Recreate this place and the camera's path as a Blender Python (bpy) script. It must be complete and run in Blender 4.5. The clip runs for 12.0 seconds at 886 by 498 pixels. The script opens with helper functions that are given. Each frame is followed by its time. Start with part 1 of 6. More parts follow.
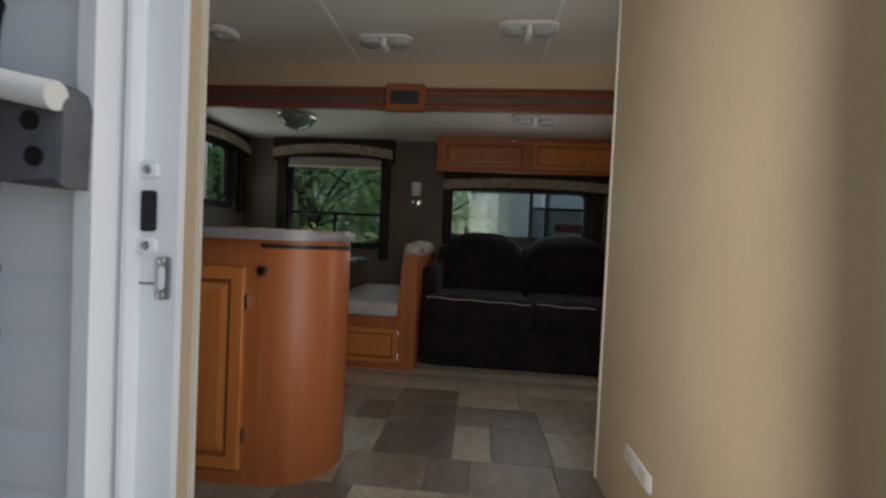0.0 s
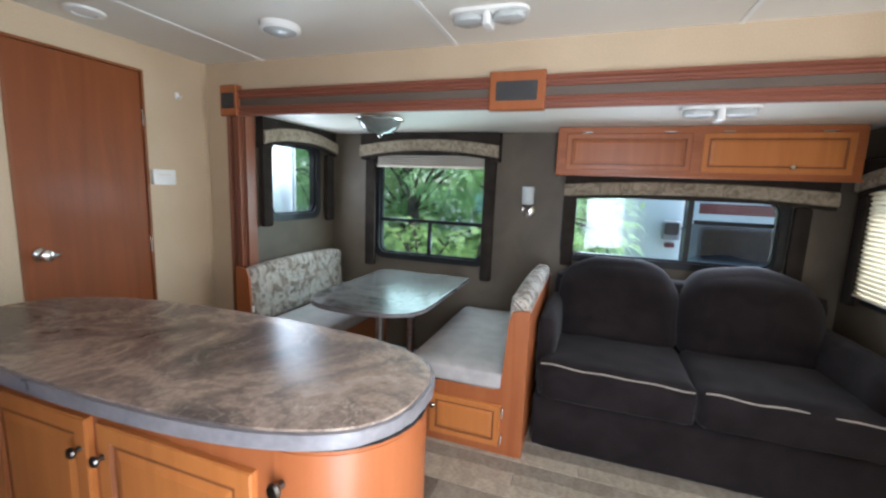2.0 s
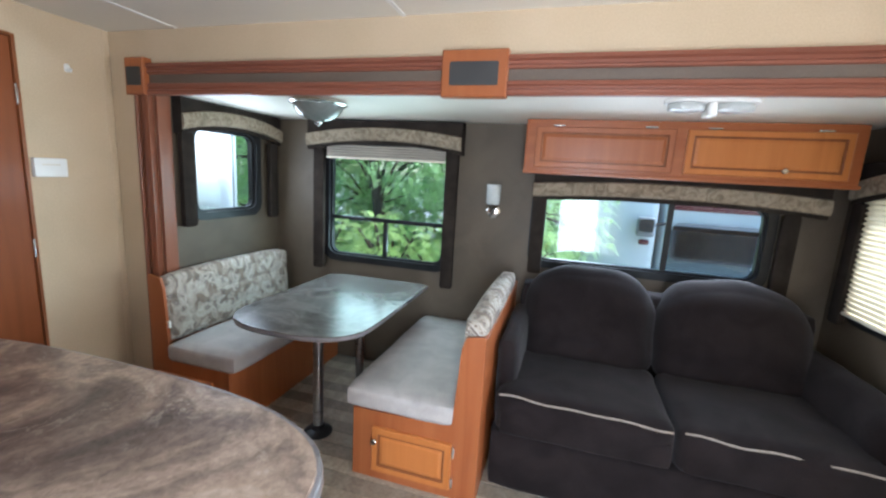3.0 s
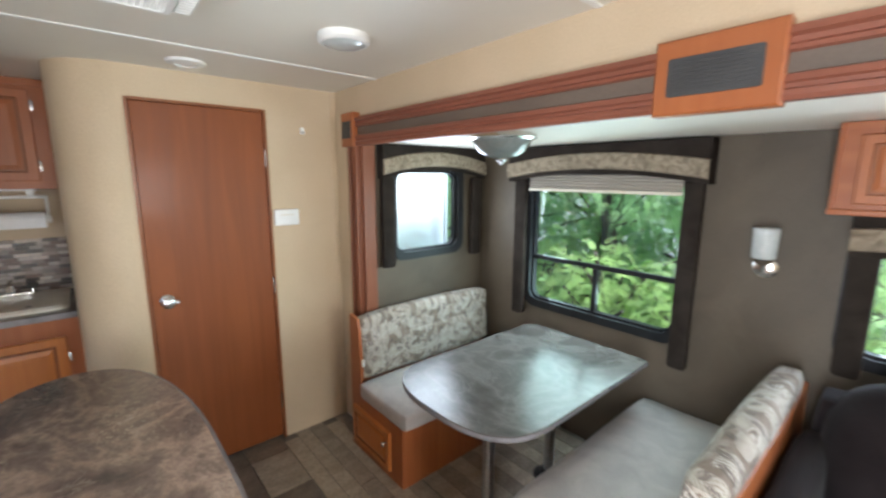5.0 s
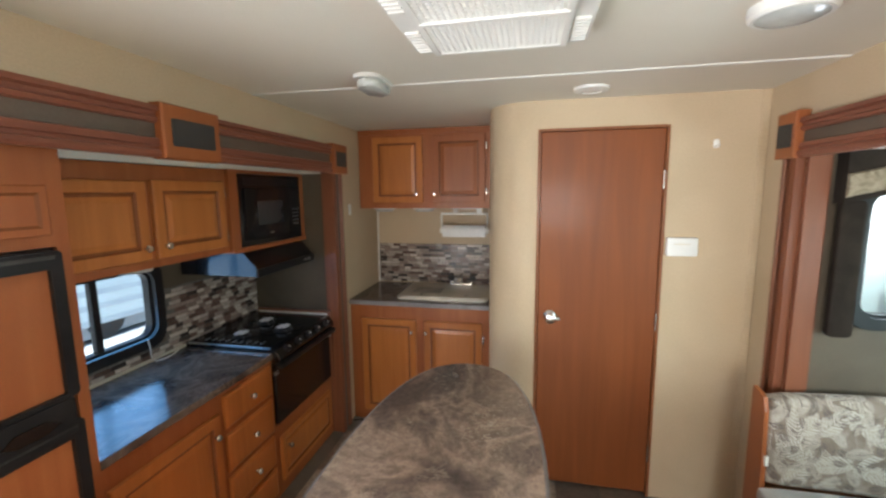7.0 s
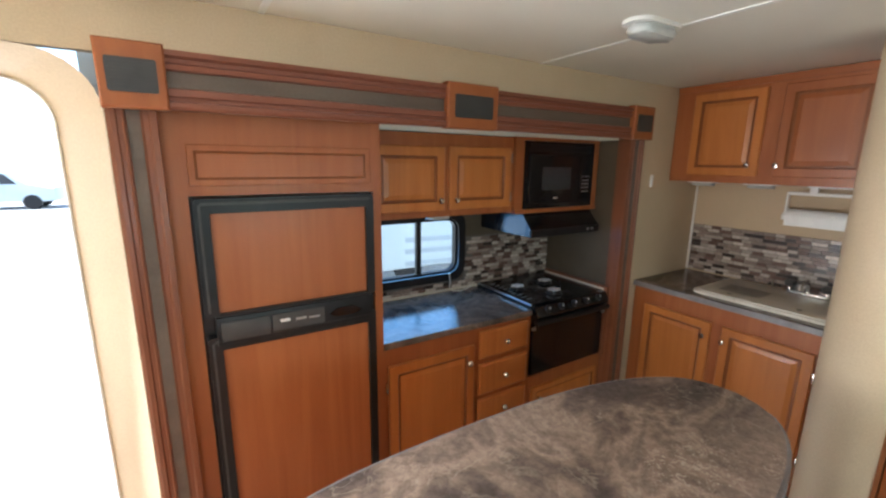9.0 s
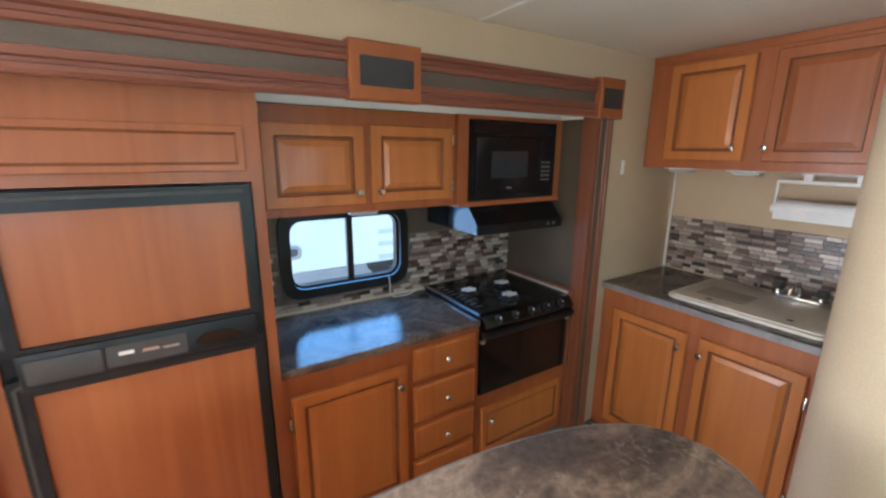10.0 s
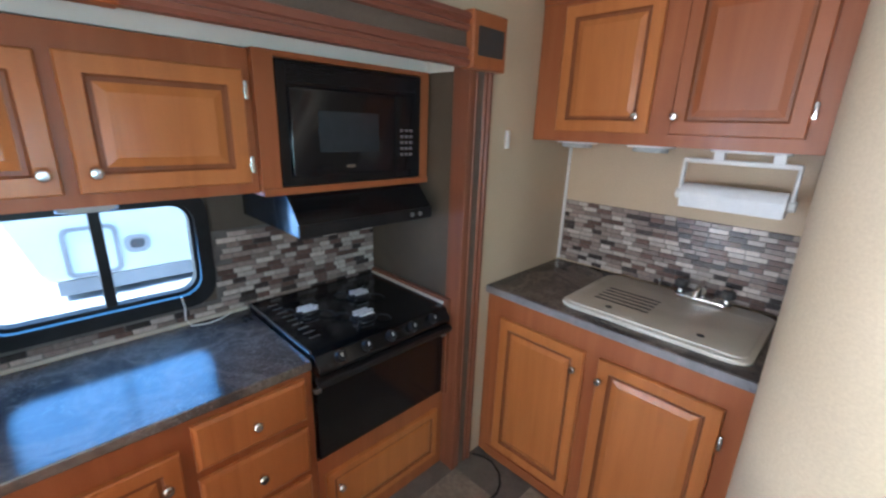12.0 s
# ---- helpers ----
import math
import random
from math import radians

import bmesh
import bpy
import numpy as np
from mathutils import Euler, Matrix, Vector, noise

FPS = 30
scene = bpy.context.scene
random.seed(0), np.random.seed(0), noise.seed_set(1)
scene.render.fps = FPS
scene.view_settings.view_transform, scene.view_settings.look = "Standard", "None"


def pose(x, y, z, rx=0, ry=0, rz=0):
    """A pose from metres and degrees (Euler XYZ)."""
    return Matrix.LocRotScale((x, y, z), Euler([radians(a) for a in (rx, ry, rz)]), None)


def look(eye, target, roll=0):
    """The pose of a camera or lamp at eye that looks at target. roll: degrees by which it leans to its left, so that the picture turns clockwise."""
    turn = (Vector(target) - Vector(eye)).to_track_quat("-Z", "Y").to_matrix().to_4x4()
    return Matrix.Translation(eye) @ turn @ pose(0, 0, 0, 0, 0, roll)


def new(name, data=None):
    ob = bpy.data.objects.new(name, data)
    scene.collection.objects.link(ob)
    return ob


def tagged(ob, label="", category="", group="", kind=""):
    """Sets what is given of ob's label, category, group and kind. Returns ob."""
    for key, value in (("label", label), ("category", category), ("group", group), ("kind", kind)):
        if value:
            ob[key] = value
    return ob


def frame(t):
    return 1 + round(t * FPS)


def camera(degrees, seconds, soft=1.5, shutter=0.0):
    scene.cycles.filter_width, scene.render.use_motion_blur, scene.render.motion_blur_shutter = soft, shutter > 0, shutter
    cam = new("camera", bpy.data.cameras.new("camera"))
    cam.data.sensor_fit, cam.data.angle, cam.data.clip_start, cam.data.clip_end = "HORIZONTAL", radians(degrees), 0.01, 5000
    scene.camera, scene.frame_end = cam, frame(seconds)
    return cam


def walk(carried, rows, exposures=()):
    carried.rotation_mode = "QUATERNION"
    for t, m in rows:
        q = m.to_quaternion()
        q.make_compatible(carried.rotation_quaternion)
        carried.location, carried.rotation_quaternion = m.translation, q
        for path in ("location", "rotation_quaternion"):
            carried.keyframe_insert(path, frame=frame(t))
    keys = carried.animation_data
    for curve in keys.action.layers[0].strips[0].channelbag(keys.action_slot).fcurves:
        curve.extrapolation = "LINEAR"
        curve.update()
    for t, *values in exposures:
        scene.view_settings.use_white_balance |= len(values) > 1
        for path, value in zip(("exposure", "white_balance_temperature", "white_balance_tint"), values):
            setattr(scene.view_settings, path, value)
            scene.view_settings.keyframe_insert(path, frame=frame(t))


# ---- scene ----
cam = camera(93.8, 12.0, soft=2.4, shutter=0.3)
PATH = [
    (0, (0.107, 0.080, 0.891), (-0.069, 2.072, 0.844), 2.6),
    (0.5, (0.034, 0.336, 0.948), (-0.245, 2.316, 0.917), 1.1),
    (1, (0.039, 0.521, 1.073), (-0.471, 2.452, 0.966), 1.4),
    (1.5, (-0.029, 0.684, 1.189), (-0.715, 2.555, 1.017), 3.0),
    (2, (-0.068, 0.812, 1.376), (-0.72, 2.679, 1.08), 2.2),
    (2.5, (-0.059, 1.016, 1.399), (-0.588, 2.913, 1.051), 3.3),
    (4.5, (-0.008, 1.584, 1.618), (-1.121, 3.204, 1.247), 1.5),
    (5, (-0.08, 1.75, 1.608), (-1.575, 3.033, 1.261), 0.2),
    (5.5, (-0.204, 1.843, 1.652), (-1.978, 2.714, 1.346), -0.5),
    (6, (-0.253, 1.908, 1.645), (-2.203, 2.255, 1.366), 0.0),
    (6.5, (-0.258, 1.898, 1.651), (-2.237, 1.809, 1.376), -0.5),
    (7, (-0.273, 1.893, 1.652), (-2.212, 1.484, 1.377), -0.6),
    (7.5, (-0.324, 1.914, 1.633), (-2.179, 1.226, 1.344), -0.2),
    (9.3, (-0.62, 2.226, 1.629), (-1.582, 0.522, 1.213), 0.6),
    (9.5, (-0.702, 2.207, 1.608), (-1.693, 0.521, 1.185), 0.8),
    (10, (-0.963, 2.04, 1.613), (-2.018, 0.405, 1.149), 0.5),
    (10.5, (-1.241, 1.942, 1.585), (-2.211, 0.27, 1.072), 1.8),
    (11, (-1.483, 1.871, 1.612), (-2.366, 0.144, 1.124), 2.5),
    (11.5, (-1.537, 1.772, 1.586), (-2.668, 0.208, 1.062), 1.6),
    (12, (-1.56, 1.723, 1.581), (-2.925, 0.378, 1.007), 2.0),
]
EXPOSURES = [(0.0, -1.15, 6400, 10), (0.3, -0.7, 6500, 10), (0.5, -0.28, 6800, 10), (0.8, 0.38, 6000, 10), (1.4, 0.95, 5650, 10), (2.5, 1.40, 5350, 8), (6.0, 1.72, 5900, 8), (7.5, 1.88, 6000, 8), (9.5, 2.02, 5750, 9), (10.0, 2.30, 5550, 9), (11.0, 2.46, 5200, 9), (12.0, 2.52, 5000, 8)]
walk(cam, [(t, look(eye, target, roll)) for t, eye, target, roll in PATH], EXPOSURES)

# ---- light: hazy summer daylight ----
world = bpy.data.worlds.new("overcast_sky")
scene.world = world
world.use_nodes = True
wn, wl = world.node_tree.nodes, world.node_tree.links
sky = wn.new("ShaderNodeTexSky")
sky.sky_type, sky.sun_disc = "NISHITA", False
sky.sun_elevation, sky.sun_rotation = radians(56), radians(86)
sky.air_density, sky.dust_density, sky.ozone_density = 1.0, 0.45, 1.4
wl.new(sky.outputs[0], wn["Background"].inputs[0])
wn["Background"].inputs[1].default_value = 0.15

sun_lamp = new("sun", bpy.data.lights.new("sun", "SUN"))
sun_lamp.data.energy, sun_lamp.data.angle, sun_lamp.data.color = 5.0, radians(14), (1.0, 0.96, 0.9)
sun_lamp.matrix_world = look((14.1, 1.0, 21.0), (0, 0, 0))


def window_light(name, eye, target, width, height, watts, colour=(0.93, 0.97, 1.0)):
    """An area lamp added at one opening, standing in for the sky's light."""
    lamp = new(name, bpy.data.lights.new(name, "AREA"))
    lamp.data.shape, lamp.data.size, lamp.data.size_y = "RECTANGLE", width, height
    lamp.data.energy, lamp.data.color = watts, colour
    lamp.matrix_world = look(eye, target)
    return lamp


window_light("doorway_daylight", (0.14, 0.645, 0.95), (-0.05, 3.0, 0.80), 0.5, 1.6, 16, (1.0, 0.98, 0.95))
# Second lamp, added outside the doorway; lifts the siding and the room inside.
window_light("doorway_fill", (0.30, 0.30, 1.05), (-0.45, 2.2, 0.70), 0.8, 1.6, 6.5, (1.0, 0.98, 0.95))
window_light("dinette_daylight", (-1.28, 3.91, 1.16), (-1.5, 2.6, 0.8), 0.80, 0.62, 3.8, (0.78, 1.0, 0.93))
# Second dinette lamp, added outside above the window for light from overhead.
window_light("dinette_overhead_lamp", (-1.28, 4.75, 2.75), (-1.28, 3.3, 0.9), 1.4, 0.9, 11.5, (0.95, 0.98, 1.0))
window_light("sofa_daylight", (0.42, 3.915, 1.14), (-0.1, 2.4, 0.75), 1.15, 0.36, 5.5, (0.93, 0.98, 1.0))
window_light("dinette_side_daylight", (-2.185, 3.43, 1.38), (0.0, 3.2, 1.1), 0.44, 0.44, 2.5)
window_light("sofa_side_daylight", (1.60, 3.4, 1.2), (0.0, 3.0, 1.0), 0.45, 0.55, 1.4, (1.0, 0.95, 0.85))
# Strong blue in the lamp colour puts the sky's reflection on the counter.
window_light("kitchen_daylight", (-1.67, 0.055, 1.115), (-1.67, 2.0, 0.95), 0.585, 0.35, 0.6, (0.20, 0.52, 1.0))
# Fill lamp added at the unseen east end, to brighten the west side.
window_light("east_end_fill", (3.46, 2.27, 1.35), (-1.5, 1.8, 0.6), 1.2, 0.8, 27, (1.0, 0.95, 0.88))

# ---- materials ----
def rgb(r, g, b):
    return (r, g, b, 1.0)


def material(name, colours, scale=(8, 8, 8), fine=60.0, rough=0.5, metal=0.0, bump=0.1, spread=(0.35, 0.65), sheen=0.0,
             fine_mix=0.25, per_piece=0.0, coat=0.0, spec=0.5, rough_var=0.08, distort=0.6):
    """A surface with colour varied at two scales and a fine relief. colours: from dark to light."""
    m = bpy.data.materials.new(name)
    m.use_nodes = True
    n, l = m.node_tree.nodes, m.node_tree.links
    b = n["Principled BSDF"]
    tc = n.new("ShaderNodeTexCoord")
    mp = n.new("ShaderNodeMapping")
    mp.inputs["Scale"].default_value = scale
    l.new(tc.outputs["Object"], mp.inputs[0])
    coarse = n.new("ShaderNodeTexNoise")
    coarse.inputs["Scale"].default_value, coarse.inputs["Detail"].default_value = 1.0, 6.0
    coarse.inputs["Distortion"].default_value = distort
    l.new(mp.outputs[0], coarse.inputs["Vector"])
    ramp = n.new("ShaderNodeValToRGB")
    e = ramp.color_ramp.elements
    for i, c in enumerate(colours):
        at = spread[0] + (spread[1] - spread[0]) * i / max(1, len(colours) - 1)
        if i < 2:
            e[i].position, e[i].color = at, rgb(*c)
        else:
            e.new(at).color = rgb(*c)
    l.new(coarse.outputs[0], ramp.inputs[0])
    small = n.new("ShaderNodeTexNoise")
    small.inputs["Scale"].default_value, small.inputs["Detail"].default_value = fine, 3.0
    l.new(tc.outputs["Object"], small.inputs["Vector"])
    mix = n.new("ShaderNodeMix")
    mix.data_type, mix.blend_type = "RGBA", "OVERLAY"
    mix.inputs[0].default_value = fine_mix
    l.new(ramp.outputs[0], mix.inputs[6])
    l.new(small.outputs[0], mix.inputs[7])
    out = mix.outputs[2]
    if per_piece:
        info, hsv = n.new("ShaderNodeObjectInfo"), n.new("ShaderNodeHueSaturation")
        rng = n.new("ShaderNodeMapRange")
        rng.inputs[3].default_value, rng.inputs[4].default_value = 1 - per_piece, 1 + per_piece
        l.new(info.outputs["Random"], rng.inputs[0])
        l.new(rng.outputs[0], hsv.inputs["Value"])
        l.new(out, hsv.inputs["Color"])
        out = hsv.outputs[0]
    l.new(out, b.inputs["Base Color"])
    rr = n.new("ShaderNodeMapRange")
    rr.inputs[3].default_value, rr.inputs[4].default_value = max(0.02, rough - rough_var), min(1, rough + rough_var)
    l.new(coarse.outputs[0], rr.inputs[0])
    l.new(rr.outputs[0], b.inputs["Roughness"])
    b.inputs["Metallic"].default_value = metal
    b.inputs["Specular IOR Level"].default_value = spec
    b.inputs["Sheen Weight"].default_value = sheen
    b.inputs["Coat Weight"].default_value = coat
    b.inputs["Coat Roughness"].default_value = 0.15
    if bump:
        bp = n.new("ShaderNodeBump")
        bp.inputs["Strength"].default_value, bp.inputs["Distance"].default_value = bump, 0.004
        l.new(small.outputs[0], bp.inputs["Height"])
        l.new(bp.outputs[0], b.inputs["Normal"])
    return m


def glass(name, tint=(0.93, 0.96, 0.96), gloss=0.03):
    m = bpy.data.materials.new(name)
    m.use_nodes = True
    n, l = m.node_tree.nodes, m.node_tree.links
    n.remove(n["Principled BSDF"])
    clear, shine, mix = n.new("ShaderNodeBsdfTransparent"), n.new("ShaderNodeBsdfGlossy"), n.new("ShaderNodeMixShader")
    clear.inputs[0].default_value, shine.inputs["Roughness"].default_value = rgb(*tint), 0.02
    mix.inputs[0].default_value = gloss
    l.new(clear.outputs[0], mix.inputs[1])
    l.new(shine.outputs[0], mix.inputs[2])
    l.new(mix.outputs[0], n["Material Output"].inputs[0])
    return m


def wood(name, dark, light, along="z", rough=0.38, per_piece=0.0, coat=0.07):
    s = {"x": (0.9, 14, 14), "y": (14, 0.9, 14), "z": (14, 14, 0.9)}[along]
    return material(name, (dark, tuple((a + b) / 2 for a, b in zip(dark, light)), light), s, 240.0, rough, bump=0.04,
                    spread=(0.22, 0.78), fine_mix=0.08, per_piece=per_piece, coat=coat, distort=1.2, spec=0.32)


CHERRY = wood("cherry_wood", (0.270, 0.078, 0.024), (0.365, 0.122, 0.040))
CHERRY_X = wood("cherry_wood_lengthwise", (0.270, 0.078, 0.024), (0.365, 0.122, 0.040), "x")
CHERRY_Y = wood("cherry_wood_crosswise", (0.270, 0.078, 0.024), (0.365, 0.122, 0.040), "y")
HONEY = wood("honey_maple", (0.385, 0.128, 0.030), (0.52, 0.192, 0.048), rough=0.33, coat=0.16)
# Headers stay pinker than the jambs: bluish light is tinted into the wood.
RED_X = wood("red_mahogany_lengthwise", (0.180, 0.060, 0.035), (0.250, 0.090, 0.054), "x")
RED_Z = wood("red_mahogany", (0.165, 0.056, 0.027), (0.230, 0.084, 0.041))
GLAZE = wood("dark_glaze", (0.175, 0.056, 0.016), (0.25, 0.084, 0.027))
DOORWOOD = wood("bath_door_veneer", (0.170, 0.043, 0.008), (0.240, 0.068, 0.014), rough=0.46)
WALLPAPER = material("beige_wallpaper", ((0.51, 0.395, 0.255), (0.55, 0.43, 0.285)), (3, 3, 3), 150.0, 0.62, bump=0.12, fine_mix=0.15)
TAUPE = material("taupe_wallboard", ((0.080, 0.060, 0.038), (0.106, 0.081, 0.053)), (4, 4, 4), 170.0, 0.6, bump=0.12, fine_mix=0.2)
BAND = material("taupe_band", ((0.098, 0.070, 0.050), (0.130, 0.096, 0.070)), (2, 12, 12), 150.0, 0.6, bump=0.1)
CEILING = material("ceiling_vinyl", ((0.70, 0.66, 0.57), (0.74, 0.70, 0.61)), (1.5, 1.5, 1.5), 220.0, 0.55, bump=0.1, fine_mix=0.1)
WHITE = material("white_plastic", ((0.74, 0.73, 0.69), (0.80, 0.79, 0.75)), (5, 5, 5), 90.0, 0.35, bump=0.02, fine_mix=0.08)
CREAM = material("cream_plastic", ((0.66, 0.60, 0.48), (0.71, 0.65, 0.53)), (5, 5, 5), 90.0, 0.4, bump=0.02, fine_mix=0.08)
BLACK = material("black_plastic", ((0.010, 0.010, 0.011), (0.016, 0.016, 0.017)), (9, 9, 9), 120.0, 0.35, bump=0.04, spec=0.25)
GLOSSBLACK = material("black_enamel", ((0.006, 0.006, 0.007), (0.010, 0.010, 0.011)), (9, 9, 9), 120.0, 0.12, bump=0.0, spec=0.4)
DARKGREY = material("dark_grille", ((0.035, 0.033, 0.032), (0.05, 0.048, 0.045)), (9, 9, 9), 260.0, 0.5, bump=0.3)
CHROME = material("brushed_nickel", ((0.60, 0.58, 0.55), (0.72, 0.70, 0.66)), (12, 12, 12), 150.0, 0.22, metal=1.0, bump=0.02)
STEEL = material("grey_steel", ((0.38, 0.39, 0.40), (0.48, 0.49, 0.50)), (9, 9, 40), 150.0, 0.3, metal=1.0, bump=0.02)
PEWTER = material("dark_pewter", ((0.10, 0.09, 0.08), (0.18, 0.165, 0.15)), (30, 30, 30), 150.0, 0.3, metal=1.0, bump=0.02)
GLASS = glass("clear_glass")
BOWLGLASS = material("grey_alabaster_glass", ((0.125, 0.138, 0.126), (0.175, 0.190, 0.174)), (10, 10, 10), 60.0, 0.16, bump=0.0, fine_mix=0.1)
OPAL = material("opal_glass", ((0.44, 0.46, 0.44), (0.52, 0.54, 0.52)), (14, 14, 14), 60.0, 0.22, bump=0.0, fine_mix=0.1)


def stone_laminate(name, dark, brown, tan, pale, size=1.0, rough=0.24, spec=0.25, veins=1.0, mottle=0.38):
    """A printed stone laminate: cloudy dark and tan patches, mottled grain, pale flecks in drifts and thin broken veins."""
    m = bpy.data.materials.new(name)
    m.use_nodes = True
    n, l = m.node_tree.nodes, m.node_tree.links
    b = n["Principled BSDF"]
    tc = n.new("ShaderNodeTexCoord")

    def cloud(scale, detail, roughness, distortion, shift):
        mp, t = n.new("ShaderNodeMapping"), n.new("ShaderNodeTexNoise")
        mp.inputs["Location"].default_value = (shift, shift * 0.7, 0)
        l.new(tc.outputs["Object"], mp.inputs[0])
        l.new(mp.outputs[0], t.inputs["Vector"])
        t.inputs["Scale"].default_value, t.inputs["Detail"].default_value = scale * size, detail
        t.inputs["Roughness"].default_value, t.inputs["Distortion"].default_value = roughness, distortion
        return t.outputs[0]

    def ramp(source, stops):
        r = n.new("ShaderNodeValToRGB")
        e = r.color_ramp.elements
        for k, (at, c) in enumerate(stops):
            colour = rgb(c, c, c) if isinstance(c, (int, float)) else rgb(*c)
            if k < 2:
                e[k].position, e[k].color = at, colour
            else:
                e.new(at).color = colour
        l.new(source, r.inputs[0])
        return r.outputs[0]

    def math_node(op, a, c):
        q = n.new("ShaderNodeMath")
        q.operation = op
        for k, v in enumerate((a, c)):
            if isinstance(v, (int, float)):
                q.inputs[k].default_value = v
            else:
                l.new(v, q.inputs[k])
        return q.outputs[0]

    def over(base, top, factor, blend="MIX"):
        x = n.new("ShaderNodeMix")
        x.data_type, x.blend_type = "RGBA", blend
        if isinstance(factor, (int, float)):
            x.inputs[0].default_value = factor
        else:
            l.new(factor, x.inputs[0])
        l.new(base, x.inputs[6])
        if isinstance(top, tuple):
            x.inputs[7].default_value = rgb(*top)
        else:
            l.new(top, x.inputs[7])
        return x.outputs[2]
    patches = cloud(2.5, 9.0, 0.58, 0.7, 0.0)
    colour = ramp(patches, [(0.39, dark), (0.465, brown), (0.525, tan), (0.575, brown), (0.66, tan)])
    grain = cloud(48.0, 6.0, 0.75, 0.4, 2.0)
    colour = over(colour, ramp(grain, [(0.30, 0.16), (0.70, 0.84)]), mottle, "OVERLAY")
    drift = ramp(cloud(2.3, 4.0, 0.6, 0.3, 5.0), [(0.50, 0.0), (0.62, 1.0)])
    flecks = ramp(cloud(42.0, 7.0, 0.65, 2.2, 3.0), [(0.53, 0.0), (0.60, 1.0)])
    colour = over(colour, pale, math_node("MULTIPLY", math_node("MULTIPLY", drift, flecks), 0.75))
    crack = math_node("ABSOLUTE", math_node("SUBTRACT", cloud(5.5, 5.0, 0.55, 1.4, 7.0), 0.5), 0.0)
    line = ramp(crack, [(0.004, 1.0), (0.016, 0.0)])
    where = ramp(cloud(7.0, 3.0, 0.5, 0.0, 9.0), [(0.50, 0.0), (0.60, 1.0)])
    colour = over(colour, pale, math_node("MULTIPLY", math_node("MULTIPLY", line, where), 0.7 * veins))
    l.new(colour, b.inputs["Base Color"])
    rr = n.new("ShaderNodeMapRange")
    rr.inputs[3].default_value, rr.inputs[4].default_value = rough - 0.02, rough + 0.03
    l.new(patches, rr.inputs[0])
    l.new(rr.outputs[0], b.inputs["Roughness"])
    b.inputs["Specular IOR Level"].default_value = spec
    bp = n.new("ShaderNodeBump")
    bp.inputs["Strength"].default_value, bp.inputs["Distance"].default_value = 0.02, 0.003
    l.new(grain, bp.inputs["Height"])
    l.new(bp.outputs[0], b.inputs["Normal"])
    return m


COUNTER = stone_laminate("dark_stone_laminate", (0.050, 0.040, 0.036), (0.092, 0.070, 0.058), (0.165, 0.128, 0.102), (0.26, 0.215, 0.18), 1.2, 0.15, 0.40, 0.6, 0.3)
ISLANDTOP = stone_laminate("brown_stone_laminate", (0.108, 0.086, 0.077), (0.205, 0.152, 0.124), (0.365, 0.275, 0.215), (0.54, 0.46, 0.37), 1.0, 0.26, 0.22, 0.4, 0.46)
COUNTER_EDGE = material("grey_counter_edge", ((0.16, 0.15, 0.155), (0.22, 0.205, 0.21)), (7, 7, 7), 60.0, 0.3, bump=0.02)
TABLE = stone_laminate("grey_stone_laminate", (0.070, 0.062, 0.055), (0.098, 0.088, 0.080), (0.140, 0.128, 0.116), (0.20, 0.185, 0.165), 1.3, 0.26, 0.30, 0.5, 0.18)
SUEDE = material("charcoal_microsuede", ((0.0125, 0.0096, 0.0098), (0.0195, 0.0150, 0.0152)), (7, 7, 7), 180.0, 0.95, bump=0.3, sheen=0.06, spec=0.04)
PIPING = material("cream_piping", ((0.27, 0.23, 0.19), (0.34, 0.30, 0.25)), (30, 30, 30), 200.0, 0.8, bump=0.1)
SEATCLOTH = material("grey_beige_cloth", ((0.37, 0.345, 0.325), (0.45, 0.42, 0.395)), (9, 9, 9), 260.0, 0.9, bump=0.3, sheen=0.1, spec=0.2)


